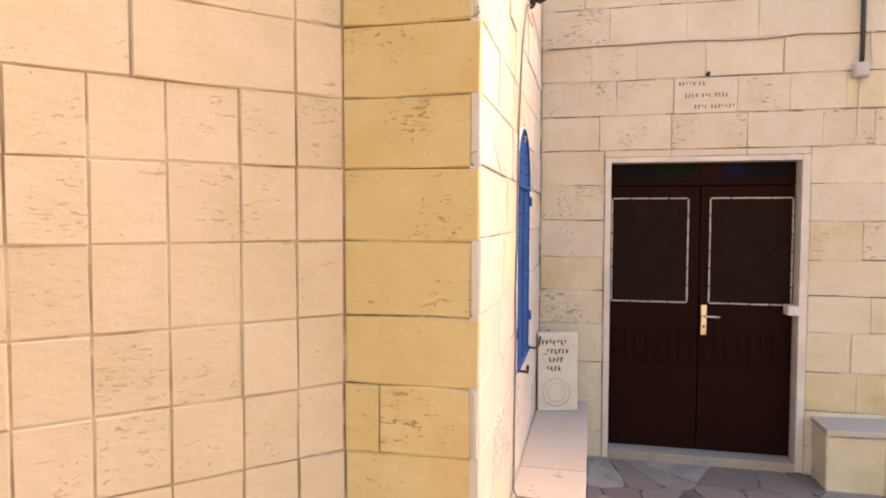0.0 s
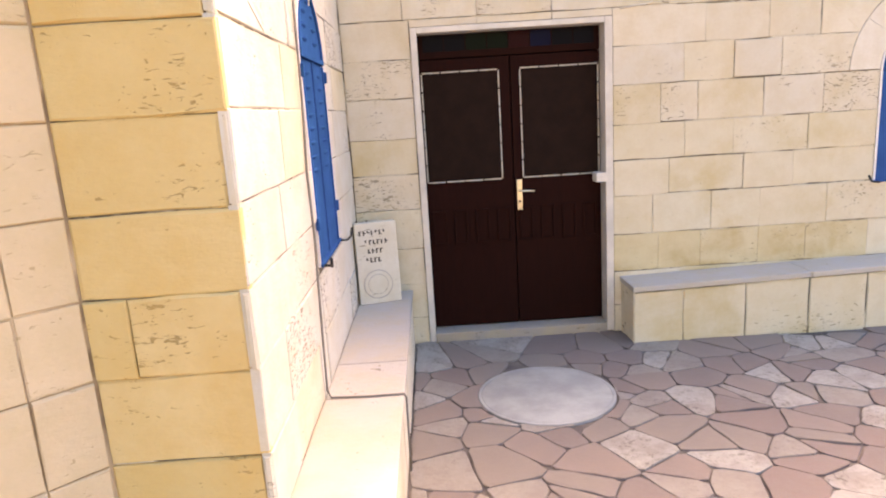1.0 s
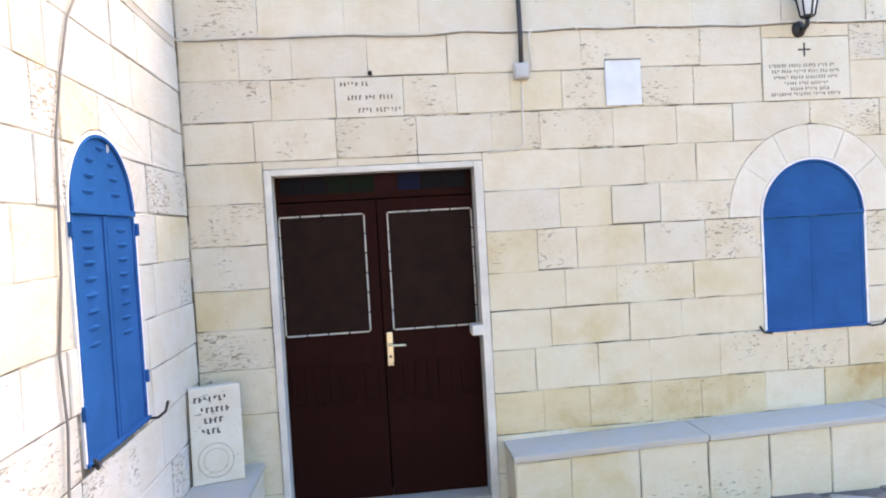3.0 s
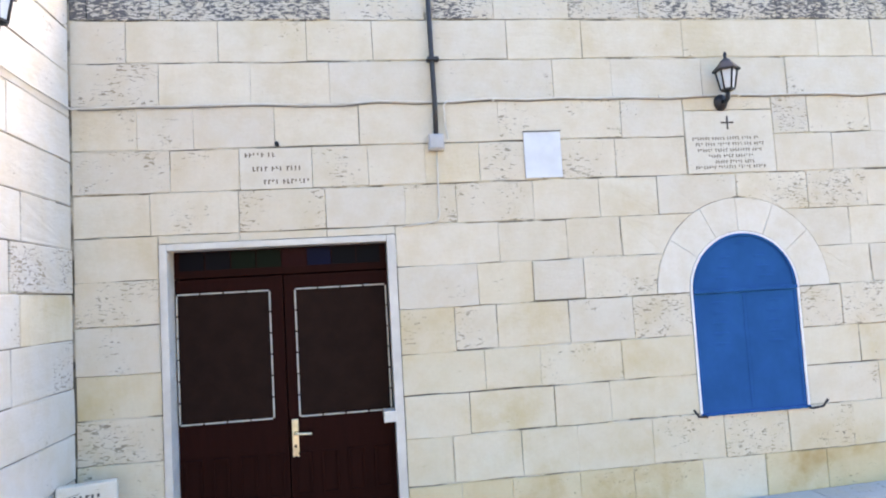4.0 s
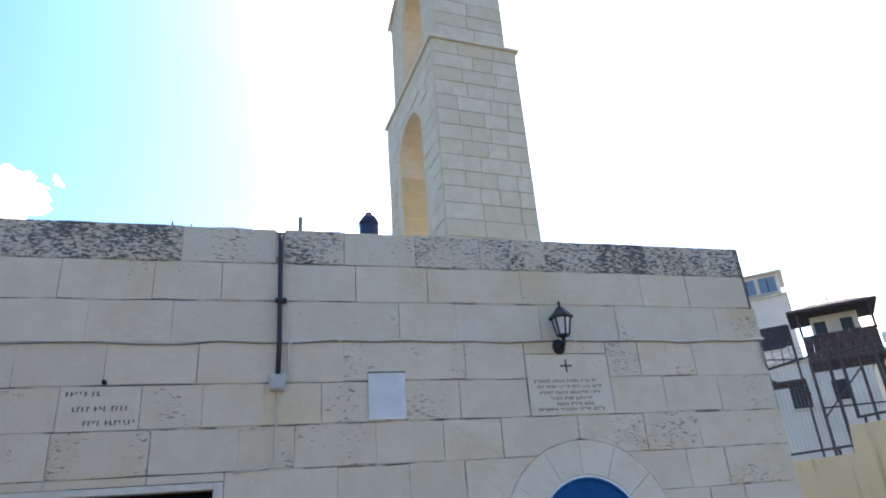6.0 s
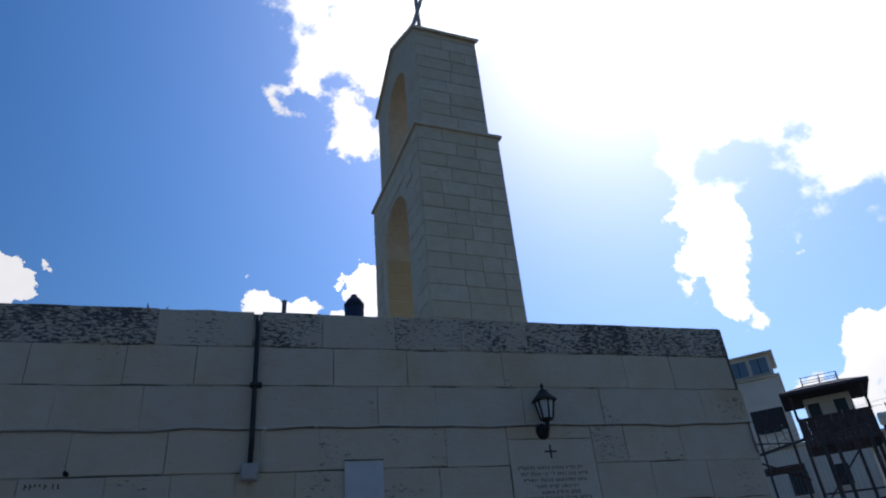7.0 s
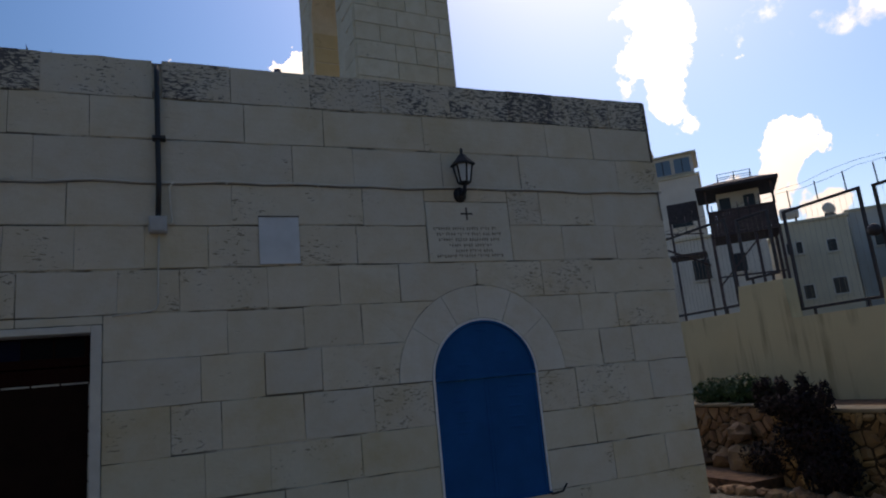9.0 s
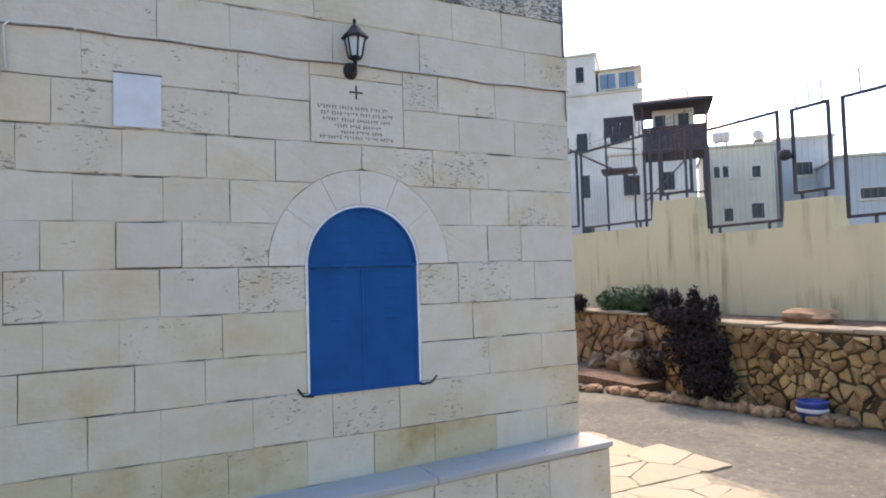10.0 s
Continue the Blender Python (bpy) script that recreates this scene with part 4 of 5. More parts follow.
def wiring():
    c = thing("wall_cable", "thin grey cable clipped along the stone joint", "cable")
    rng = random.Random(3)
    pts = [(-0.435, -0.86, 2.86), (-0.435, -0.45, 2.853), (-0.432, -0.02, 2.862), (-0.40, -0.014, 2.866)]
    pts += [(-0.3 + 0.22 * i, -0.012, 2.872 + rng.uniform(-0.011, 0.009)) for i in range(24)]
    pts += [(EAST + 0.004, -0.012, 2.885)]
    tube("run", pts, 0.0055, CONDUIT, c, 6)
    # no second cable: a thin dark tube stands in for the run's shadow
    tube("lower_run", [(p[0], p[1] + 0.004 if p[1] > -0.013 else p[1], p[2] - 0.010) for p in pts[3:]], 0.0026, CABLE, c, 6)
    for i in range(9):
        x = 0.35 + i * 0.52
        box("clip", (x, -0.020, 2.864), (x + 0.012, -0.004, 2.880), CONDUIT, c, 0.002)
    drop = [(EAST - 0.03, -0.012, 2.882), (EAST - 0.035, -0.013, 2.75), (EAST - 0.03, -0.013, 2.66)]
    tube("drop", drop, 0.006, CABLE, c, 6)
    p = thing("drain_pipe", "black plastic pipe coming down from the parapet notch", "pipe")
    tube("pipe", [(1.556, 0.10, 3.53), (1.556, -0.02, 3.55), (1.556, -0.035, 3.50), (1.560, -0.032, 3.12), (1.563, -0.032, 2.85), (1.560, -0.032, 2.665)], 0.0145, RUBBER, p, 10)
    box("strap", (1.532, -0.056, 3.105), (1.600, -0.004, 3.125), RUBBER, p, 0.003)
    j = thing("junction_box", "small grey plastic junction box on the wall", "electric box")
    box("body", (1.512, -0.055, 2.575), (1.603, -0.004, 2.668), GREYBOX, j, 0.008)
    box("cover", (1.520, -0.061, 2.583), (1.595, -0.0555, 2.660), GREYBOX, j, 0.004)
    w = thing("white_conduit", "thin white conduit from the box to the door", "conduit")
    tube("run", [(1.562, -0.012, 2.572), (1.558, -0.012, 2.40), (1.556, -0.012, 2.20), (1.545, -0.012, 2.168), (1.50, -0.012, 2.158), (1.34, -0.012, 2.142)], 0.005, CONDUIT, w, 6)
    tube("loop", [(1.604, -0.02, 2.62), (1.632, -0.02, 2.64), (1.622, -0.02, 2.70), (1.615, -0.015, 2.84), (1.640, -0.014, 2.872)], 0.006, CONDUIT, w, 6)
    d = thing("wall_cable", "thin dark cable down the side wall and over the bench", "cable")
    x = WEST_X + 0.012
    tube("run", [(x, -0.95, 2.87), (x, -1.18, 2.80), (x, -1.38, 2.55), (x, -1.46, 2.34), (x, -1.53, 2.10), (x, -1.565, 1.63), (x, -1.62, 1.35), (x, -1.60, 1.10), (x + 0.002, -1.66, 0.65), (x + 0.004, -1.69, 0.42), (x + 0.02, -1.70, 0.392), (-0.25, -1.71, 0.391), (-0.10, -1.705, 0.391), (-0.090, -1.70, 0.37), (-0.094, -1.70, 0.02)], 0.005, CABLE, d, 6)


wiring()


def inscribed_stone():
    s = thing("inscribed_stone", "small upright white marble stone with dark letters on the bench", "stone tablet")
    m = axes((-0.424, -0.315, 0.387), (0.965, 0.26, 0), (-0.012, 0.07, 1))
    prism("slab", rect(0.0, 0.27, 0.0, 0.525), m, -0.085, 0.0, MARBLE, s, bevel=0.008)
    text_bars(s, m, [(0.445, 0.026, 0.245), (0.385, 0.060, 0.215), (0.328, 0.075, 0.205), (0.270, 0.060, 0.160)], 0.030, INK, 0.36)
    for r0, k in ((0.092, 40), (0.064, 32)):
        ring = [m @ Vector((0.125 + r0 * math.cos(2 * math.pi * i / k), 0.125 + r0 * math.sin(2 * math.pi * i / k), 0.001)) for i in range(k + 1)]
        tube("incised_ring", ring, 0.0035, SLAB, s, 5)
    for r0, r1, d in ((0.090, 0.076, 0.003), (0.060, 0.0, 0.005)):
        bm = bmesh.new()
        k = 32
        o = [bm.verts.new(m @ Vector((0.125 + r0 * math.cos(2 * math.pi * i / k), 0.125 + r0 * math.sin(2 * math.pi * i / k), 0.0005))) for i in range(k)]
        p = [bm.verts.new(m @ Vector((0.125 + (r0 - 0.004) * math.cos(2 * math.pi * i / k), 0.125 + (r0 - 0.004) * math.sin(2 * math.pi * i / k), d))) for i in range(k)]
        for i in range(k):
            bm.faces.new((o[i], o[(i + 1) % k], p[(i + 1) % k], p[i]))
        bm.faces.new(p)
        part("round_relief", bm, MARBLE, s, "carved round relief")


inscribed_stone()


# ---- things on the roof ----
vent = thing("vent_stack", "dark blue vent stack with a conical cap on the roof", "vent")
lathe("stack", [(0.145, 0.0), (0.145, 2.72), (0.140, 2.74)], TANK, vent, (2.96, 5.0, 3.29))
lathe("cap", [(0.152, 2.742), (0.152, 2.80), (0.10, 2.88), (0.055, 2.91), (0.05, 2.95)], TANK, vent, (2.96, 5.0, 3.29))
post = thing("roof_post", "thin leaning rusty post standing on the roof", "post")
tube("bar", [(1.87, 4.0, 3.29), (1.89, 4.0, 5.62)], 0.03, ROD, post)


def weeds(name, at, spread, height, count, material, label, seed):
    rng = random.Random(seed)
    verts, faces = [], []
    for _ in range(count):
        x, y = at[0] + rng.gauss(0, spread), at[1] + rng.gauss(0, 0.05)
        h, a = height * rng.uniform(0.4, 1.0), rng.uniform(0, 6.28)
        dx, dy = math.cos(a), math.sin(a)
        for k in range(4):
            z = at[2] + h * k / 4
            w = 0.018 * (1 - k / 5)
            lx, ly = dx * h * 0.3 * (k / 4) ** 2, dy * h * 0.3 * (k / 4) ** 2
            o = len(verts)
            verts += [(x + lx - w, y + ly, z), (x + lx + w, y + ly, z), (x + lx + dx * 0.05, y + ly + dy * 0.05, z + h / 4)]
            faces.append((o, o + 1, o + 2))
    ob = link_mesh(name, verts, faces, material)
    return tagged(ob, label, "weeds", kind="stuff")


weeds("weeds", (0.85, 0.25, 3.59), 0.12, 0.10, 60, LEAF_DRY, "dry weeds growing on the parapet", 1)
weeds("weeds", (-0.30, 0.30, 3.585), 0.10, 0.16, 40, LEAF_DRY, "dry weeds growing on the parapet", 2)
weeds("weeds", (-0.62, 0.45, 3.55), 0.12, 0.34, 60, LEAF_DRY, "tall dry weeds behind the parapet", 3)


# ---- garden, boundary wall and what lies beyond ----
def boundary_wall():
    w = thing("wall_yellow", "yellow painted boundary wall with raised piers and streaks", "wall", kind="structure")
    m = axes((10.2, 0, 0), (0, -1, 0), (0, 0, 1))
    prof = [(8.0, -0.03), (8.0, 2.06), (-1.33, 2.06), (-1.35, 2.46), (-2.03, 2.46), (-2.06, 2.10), (-3.52, 2.10), (-3.55, 2.72), (-4.42, 2.74), (-4.46, 2.32), (-12.0, 2.36), (-12.0, -0.03)]
    prism("wall", prof, m, -0.25, 0.0, YELLOW, w, bevel=0.01)


boundary_wall()


def fence_panel(y0, y1, z0, z1):
    f = thing("wire_fence", "dark painted steel frame filled with wire on the yellow wall", "fence", "fence panels on the wall")
    x = 10.31
    r = 0.020
    for y in (y0, y1):
        box("post", (x - r, y - r, z0 - r), (x + r, y + r, z1 + r), RAIL, f, 0.005)
    for z in (z0, z1):
        box("rail", (x - r, min(y0, y1) + r, z - r), (x + r, max(y0, y1) - r, z + r), RAIL, f, 0.005)
    a, b = min(y0, y1) + r, max(y0, y1) - r
    verts, faces = [], []
    n = int((b - a) / 0.085)
    for i in range(1, n):
        y = a + (b - a) * i / n
        o = len(verts)
        verts += [(x - 0.002, y - 0.0013, z0), (x - 0.002, y + 0.0013, z0), (x - 0.002, y + 0.0013, z1), (x - 0.002, y - 0.0013, z1), (x + 0.002, y, z0), (x + 0.002, y, z1)]
        faces += [(o, o + 1, o + 2, o + 3), (o + 1, o + 4, o + 5, o + 2), (o + 4, o, o + 3, o + 5)]
    tagged(link_mesh("wire_infill", verts, faces, ROD, f), kind="stuff")
    for s in (0.15, 0.85):
        y = a + (b - a) * s
        box("foot", (x - 0.015, y - 0.015, z0 - 0.16), (x + 0.015, y + 0.015, z0 - r), RAIL, f)
    for s in (0.12, 0.5, 0.9):
        y = a + (b - a) * s
        tube("outrigger", [(x, y, z1 + r), (x + 0.05, y + 0.04, z1 + 0.32)], 0.010, RAIL, f, 6)
    return f


for spec in ((8.5, 6.52, 2.50, 4.0), (6.38, 4.55, 2.45, 3.93), (4.30, 3.68, 2.84, 3.85), (3.38, 2.15, 2.22, 3.73), (1.93, 1.43, 2.57, 3.70), (1.24, -0.85, 2.18, 3.70), (-1.0, -3.1, 2.18, 3.70)):
    fence_panel(*spec)


def barbed_wire():
    w = thing("barbed_wire", "slack strands of barbed wire above the fence", "wire")
    for k in range(2):
        pts = [(10.33 + 0.02 * k, 8.4 - i * 0.45, 4.02 + 0.09 * k + 0.03 * math.sin(i * 1.9 + k)) for i in range(26)]
        tube("strand", pts, 0.003, RAIL, w, 4)


barbed_wire()


def razor_coil(y0, y1, turns, r, z):
    c = thing("razor_wire", "loose coil of razor wire along the fence top", "wire")
    n = turns * 14
    pts = [(10.36 + r * 0.6 * math.cos(2 * math.pi * i / 14), y0 + (y1 - y0) * i / n + 0.05 * math.sin(i * 0.9), z + r * math.sin(2 * math.pi * i / 14)) for i in range(n + 1)]
    tube("coil", pts, 0.004, RAIL, c, 4)


razor_coil(8.3, 4.6, 9, 0.17, 4.12)
razor_coil(1.1, -2.8, 7, 0.18, 3.98)
lampbox = thing("fence_lamp", "small dark lamp fixed to a fence post", "lamp")
lathe("housing", [(0.03, 0.0), (0.07, 0.02), (0.085, 0.09), (0.07, 0.13), (0.03, 0.16)], RAIL, lampbox, (10.22, 2.00, 3.02), 10)
box("bracket", (10.24, 1.95, 3.05), (10.30, 1.99, 3.10), RAIL, lampbox)


def rubble_wall(name, a, b, height, material, mortar, label, seed, size=0.2, cap=True, thick=0.35):
    """A wall of irregular fieldstones from a to b, facing the courtyard."""
    w = thing(name, label, "wall", kind="structure")
    a, b = Vector((*a, 0)), Vector((*b, 0))
    length = (b - a).length
    m = axes(a, b - a, (0, 0, 1))
    prism("core", rect(0, length, -0.03, height - 0.02), m, -thick, -0.02, mortar, w)
    rng = random.Random(seed)
    nu, nv = int(length / size), max(2, int(height / (size * 0.72)))
    seeds = [((i + 0.5 + 0.5 * (j % 2) + rng.uniform(-0.48, 0.48)) * length / nu, (j + 0.5 + rng.uniform(-0.46, 0.46)) * height / nv)  for i in range(nu) for j in range(nv)]
    seeds += [(rng.uniform(0, length), rng.uniform(0, height)) for _ in range(int(len(seeds) * 0.7))]
    for _, poly in cells(seeds, (0, length, -0.02, height - 0.03)):
        poly = tidy(inset(tidy(poly, 0.03), rng.uniform(0.001, 0.010)), 0.015)
        if len(poly) < 3:
            continue
        # knock the corners off
        pts = []
        for i in range(len(poly)):
            p, q, s = Vector(poly[i - 1]), Vector(poly[i]), Vector(poly[(i + 1) % len(poly)])
            k = rng.uniform(0.06, 0.22)
            pts += [tuple(q.lerp(p, k)), tuple(q.lerp(s, k))]
        stone("fieldstone", pts, m, material, w, rng, depth=0.04, chamfer=0.022, gap=0.003, proud=rng.uniform(-0.01, 0.04), rough=0.022)
    if cap:
        n = max(1, round(length / 0.5))
        for i in range(n):
            u0, u1 = length * i / n, length * (i + 1) / n
            prism("coping", rect(u0 + 0.004, u1 - 0.004, height - 0.03, height + 0.012 + rng.uniform(-0.014, 0.014)), m, -thick - 0.03, 0.02 + rng.uniform(-0.02, 0.02), COPING, w, bevel=0.016)
    return w


rubble_wall("wall_garden", (8.60, 2.75), (8.72, -3.2), 0.92, RUBBLE, MORTAR_DARK, "garden retaining wall of brown fieldstone with pale coping", 31, 0.175)
rubble_wall("wall_niche", (9.02, 5.9), (9.00, 2.76), 0.95, RED_RUBBLE, MORTAR_DARK, "reddish fieldstone wall at the back of the planting bed", 32, 0.22)
planter = tagged(box("garden_bed", (9.06, -3.2, -0.03), (10.19, 2.77, 0.90), SOIL), "raised bed of red garden soil behind the stone wall", "garden bed", kind="structure")
upper = tagged(box("garden_bed_back", (9.36, 2.772, -0.03), (10.19, 6.2, 0.90), SOIL), "raised bed of red soil behind the reddish wall", "garden bed", kind="structure")
lower = tagged(box("garden_bed_low", (8.10, 2.78, -0.03), (9.00, 5.2, 0.10), SOIL), "low bed of red soil beside the wall", "garden bed", kind="structure")
def rock(bm, size, rng, shift):
    """A rough broken stone round the origin."""
    bmesh.ops.create_icosphere(bm, subdivisions=2, radius=1.0)
    for v in bm.verts:
        n = v.co.normalized()
        k = 1 + 0.45 * noise.noise(n * 1.6 + shift) + 0.34 * noise.noise(n * 3.6 + shift)
        v.co = Vector((n.x * size[0], n.y * size[1], n.z * size[2])) * k
    return bm


def boulders():
    rng = random.Random(51)
    for x, y, z, s in ((8.80, 3.45, 0.26, (0.20, 0.30, 0.24)), (8.86, 3.95, 0.20, (0.16, 0.20, 0.16)), (8.84, 3.55, 0.60, (0.13, 0.17, 0.13)), (8.82, 4.35, 0.18, (0.14, 0.17, 0.13))):
        bm = rock(bmesh.new(), s, rng, Vector((x * 5, y * 5, z)))
        ob = part("boulder", bm, ROCK, m=pose(x, y, z - 0.02))
        tagged(ob, "rough reddish boulder stacked in the planting bed", "boulder", "boulders in the bed")


boulders()


def kerb():
    k = thing("kerb", "rough low kerb of small reddish stones along the bed", "kerb", kind="structure")
    rng = random.Random(41)
    pts = [Vector(p) for p in ((7.35, 4.6), (7.72, 3.45), (7.98, 2.85), (8.12, 2.10), (8.26, 1.50), (8.42, 0.85), (8.52, 0.20))]
    for p, q in zip(pts, pts[1:]):
        n = max(3, int((q - p).length / 0.042))
        for i in range(n):
            c = p.lerp(q, (i + rng.uniform(0.2, 0.8)) / n) + Vector((rng.uniform(-0.07, 0.07), rng.uniform(-0.05, 0.05)))
            bm = bmesh.new()
            r = rng.choice((0.035, 0.045, 0.055, 0.085))
            rock(bm, (r * rng.uniform(0.8, 1.2), r * rng.uniform(0.9, 1.5), r * rng.uniform(0.6, 1.0)), rng, Vector((c.x * 7, c.y * 7, i)))
            part("kerb_stone", bm, ROCK if rng.random() < 0.5 else RED_RUBBLE, k, m=pose(c.x, c.y, 0.02, 0, 0, rng.uniform(0, 360)))


kerb()


def leafy(name, blobs, count, leaf, material, label, category, seed, stems=()):
    """A shrub: stems and a loose crown of single leaves in clumps."""
    rng = np.random.default_rng(seed)
    t = thing(name, label, category)
    verts, faces = [], []
    for (c, rad, share) in blobs:
        n = int(count * share)
        d = rng.normal(size=(n, 3))
        d /= np.linalg.norm(d, axis=1)[:, None]
        rr = rng.uniform(0.35, 1.08, n) ** 0.6
        p = np.array(c) + d * rr[:, None] * np.array(rad)
        p[:, 2] = np.maximum(p[:, 2], c[2] - rad[2] * 0.9)
        a = rng.normal(size=(n, 3))
        a /= np.linalg.norm(a, axis=1)[:, None]
        b = np.cross(a, d + 0.2 * rng.normal(size=(n, 3)))
        b /= np.maximum(1e-6, np.linalg.norm(b, axis=1))[:, None]
        s = leaf * rng.uniform(0.6, 1.3, n)[:, None]
        q = np.stack([p - a * s, p + b * s * 0.42, p + a * s, p - b * s * 0.42], 1).reshape(-1, 3)
        o = len(verts)
        verts += q.tolist()
        faces += [(o + 4 * i, o + 4 * i + 1, o + 4 * i + 2, o + 4 * i + 3) for i in range(n)]
    tagged(link_mesh("crown", verts, faces, material, t), kind="stuff")
    for s in stems:
        tube("stem", s, 0.012, STEM, t, 6, radii=[0.016 - 0.010 * i / (len(s) - 1) for i in range(len(s))])
    return t


SPRIGS = [((8.44 + 0.06 * math.sin(i * 2.3), 2.72 - i * 0.085, 1.10 + 0.13 * math.sin(i * 1.7 + 0.4)), (0.10, 0.065, 0.15), 0.022) for i in range(12)]
leafy("purple_shrub", [((8.44, 2.08, 0.64), (0.30, 0.46, 0.34), 0.30), ((8.44, 2.24, 1.00), (0.30, 0.50, 0.17), 0.20), ((8.36, 1.86, 0.28), (0.26, 0.36, 0.28), 0.19),
                       # added clump: dark leaves stand in for the shade of the hollow
                       ((8.70, 2.95, 0.30), (0.20, 0.50, 0.22), 0.12)] + SPRIGS,
      9500, 0.032, LEAF_PURPLE, "dense dark purple-leaved shrub spilling over the stone wall, with an added clump standing for shade", "shrub", 3,
      [[(8.45, 2.2, 0.0), (8.44, 2.2, 0.5), (8.46, 2.15, 0.9), (8.46, 2.05, 1.3)], [(8.45, 2.25, 0.0), (8.42, 2.35, 0.5), (8.44, 2.45, 1.2)], [(8.45, 2.2, 0.1), (8.40, 1.95, 0.6), (8.40, 1.75, 1.1)]])
leafy("green_hedge", [((9.35, 4.40, 1.10), (0.28, 0.42, 0.22), 0.4), ((9.35, 3.85, 1.12), (0.28, 0.42, 0.24), 0.45), ((9.35, 3.45, 1.08), (0.2, 0.2, 0.16), 0.15)],
      7000, 0.030, LEAF_GREEN, "low clipped green hedge in the raised bed", "hedge", 4, [[(9.35, 4.3, 0.88), (9.35, 4.3, 1.2)], [(9.35, 3.8, 0.88), (9.35, 3.8, 1.2)]])
leafy("purple_shrub", [((8.9, 4.95, 1.08), (0.2, 0.25, 0.16), 1.0)], 900, 0.034, LEAF_PURPLE, "small dark red-leaved plant on the wall", "shrub", 5, [[(8.95, 4.95, 0.90), (8.9, 4.95, 1.15)]])
tagged(part("rough_stone", rock(bmesh.new(), (0.18, 0.36, 0.11), random.Random(5), Vector((3.1, 0.4, 7.7))), RED_RUBBLE, m=pose(9.5, 1.30, 0.965)), "long rough brownish stone lying on the bed", "stone")
bucket = thing("plastic_tub", "small blue plastic tub with a white band against the wall", "tub")
lathe("body", [(0.12, 0.0), (0.15, 0.20), (0.155, 0.21), (0.155, 0.225), (0.14, 0.225), (0.11, 0.03)], BUCKET, bucket, (8.46, 0.62, -0.03), 20)
lathe("band", [(0.142, 0.12), (0.150, 0.125), (0.153, 0.155), (0.148, 0.16)], PAPER, bucket, (8.46, 0.62, -0.03), 20)


# ---- buildings beyond the wall ----
def house_window(parent, face, u, v, w, h, material=None):
    """A window set into a wall face: frame, sill, pane."""
    win = prism("window", rect(u - w / 2 - 0.05, u + w / 2 + 0.05, v - 0.05, v + h + 0.05), face, -0.02, 0.03, RENDER_WHITE, parent)
    prism("pane", rect(u - w / 2, u + w / 2, v, v + h), face, 0.032, 0.038, material or PANE, win)
    prism("sill", rect(u - w / 2 - 0.1, u + w / 2 + 0.1, v - 0.11, v - 0.055), face, 0.0, 0.10, RENDER_TAN, win)
    prism("mullion", rect(u - 0.025, u + 0.025, v, v + h), face, 0.039, 0.05, RAIL, win)


def house(name, at, u0, u1, z0, z1, depth, material, label, windows, roof=0.14, eave=0.12):
    """A flat-roofed block; at is the foot of its front, which looks south-west at the courtyard."""
    h = thing(name, label, "house")
    h.matrix_basis = pose(at[0], at[1], 0, 0, 0, -45)
    box("wall", (u0, 0, z0), (u1, depth, z1), material, h, 0.03)
    box("roof", (u0 - eave, -eave, z1 + 0.001), (u1 + eave, depth + eave, z1 + roof), RENDER_TAN, h, 0.02)
    face = axes((0, 0, 0), (1, 0, 0), (0, 0, 1))
    for u, z, w, ht, *g in windows:
        house_window(h, face, u, z, w, ht, *g)
    return h


APT = (31.77, 26.03)
house("apartment_house", APT, -14.0, -0.35, -1, 12.85, 9.0, RENDER_WHITE, "pale flat-roofed apartment house with several windows",
      [(-1.70, 6.8, 1.25, 1.35), (-3.95, 6.3, 0.6, 1.45), (-4.05, 9.25, 0.65, 1.2), (-1.70, 9.7, 1.2, 1.2), (-1.70, 3.6, 1.2, 1.3), (-3.95, 3.2, 0.6, 1.3), (-7.0, 6.4, 1.2, 1.4), (-7.0, 9.4, 1.2, 1.4)])
house("rooftop_storey", APT, -9.0, -3.05, 12.99, 15.45, 5.0, RENDER_WHITE, "pale top storey with one small dark window", [(-4.03, 13.75, 0.5, 1.0)])
house("rooftop_room", (31.9, 26.16), -2.92, -0.50, 12.99, 14.35, 3.5, RENDER_WHITE, "rooftop room with a bluish glass front under a thin roof",
      [(-2.32, 13.2, 0.95, 0.95, PANE_BLUE), (-1.15, 13.2, 0.95, 0.95, PANE_BLUE)], 0.10, 0.28)
house("pale_house", (26.12, 20.37), -2.0, 2.2, -1, 7.45, 6.0, RENDER_WHITE, "pale house standing behind the lookout hut", [(0.80, 5.55, 0.7, 0.9), (-0.9, 5.4, 0.8, 1.0)])
house("tan_house", (28.95, 23.20), 2.95, 6.3, -1, 8.1, 7.0, RENDER_TAN, "tan house with small windows", [(3.45, 6.5, 0.28, 0.6), (3.9, 6.5, 0.28, 0.6), (3.95, 4.1, 0.45, 0.7), (5.4, 6.4, 0.4, 0.6), (5.4, 4.2, 0.6, 0.8)])
house("grey_house", (30.36, 24.62), 6.7, 9.6, -1, 8.6, 6.0, RENDER_BLUE, "bluish grey house with a ribbed front", [(8.1, 6.6, 0.8, 0.7)])
house("pale_house", (27.53, 21.79), 8.7, 22.0, -1, 6.8, 7.0, RENDER_BLUE, "long pale grey house with wide low windows", [(10.2, 4.75, 1.1, 0.5), (12.6, 4.75, 1.1, 0.5), (15.0, 4.75, 1.1, 0.5)])


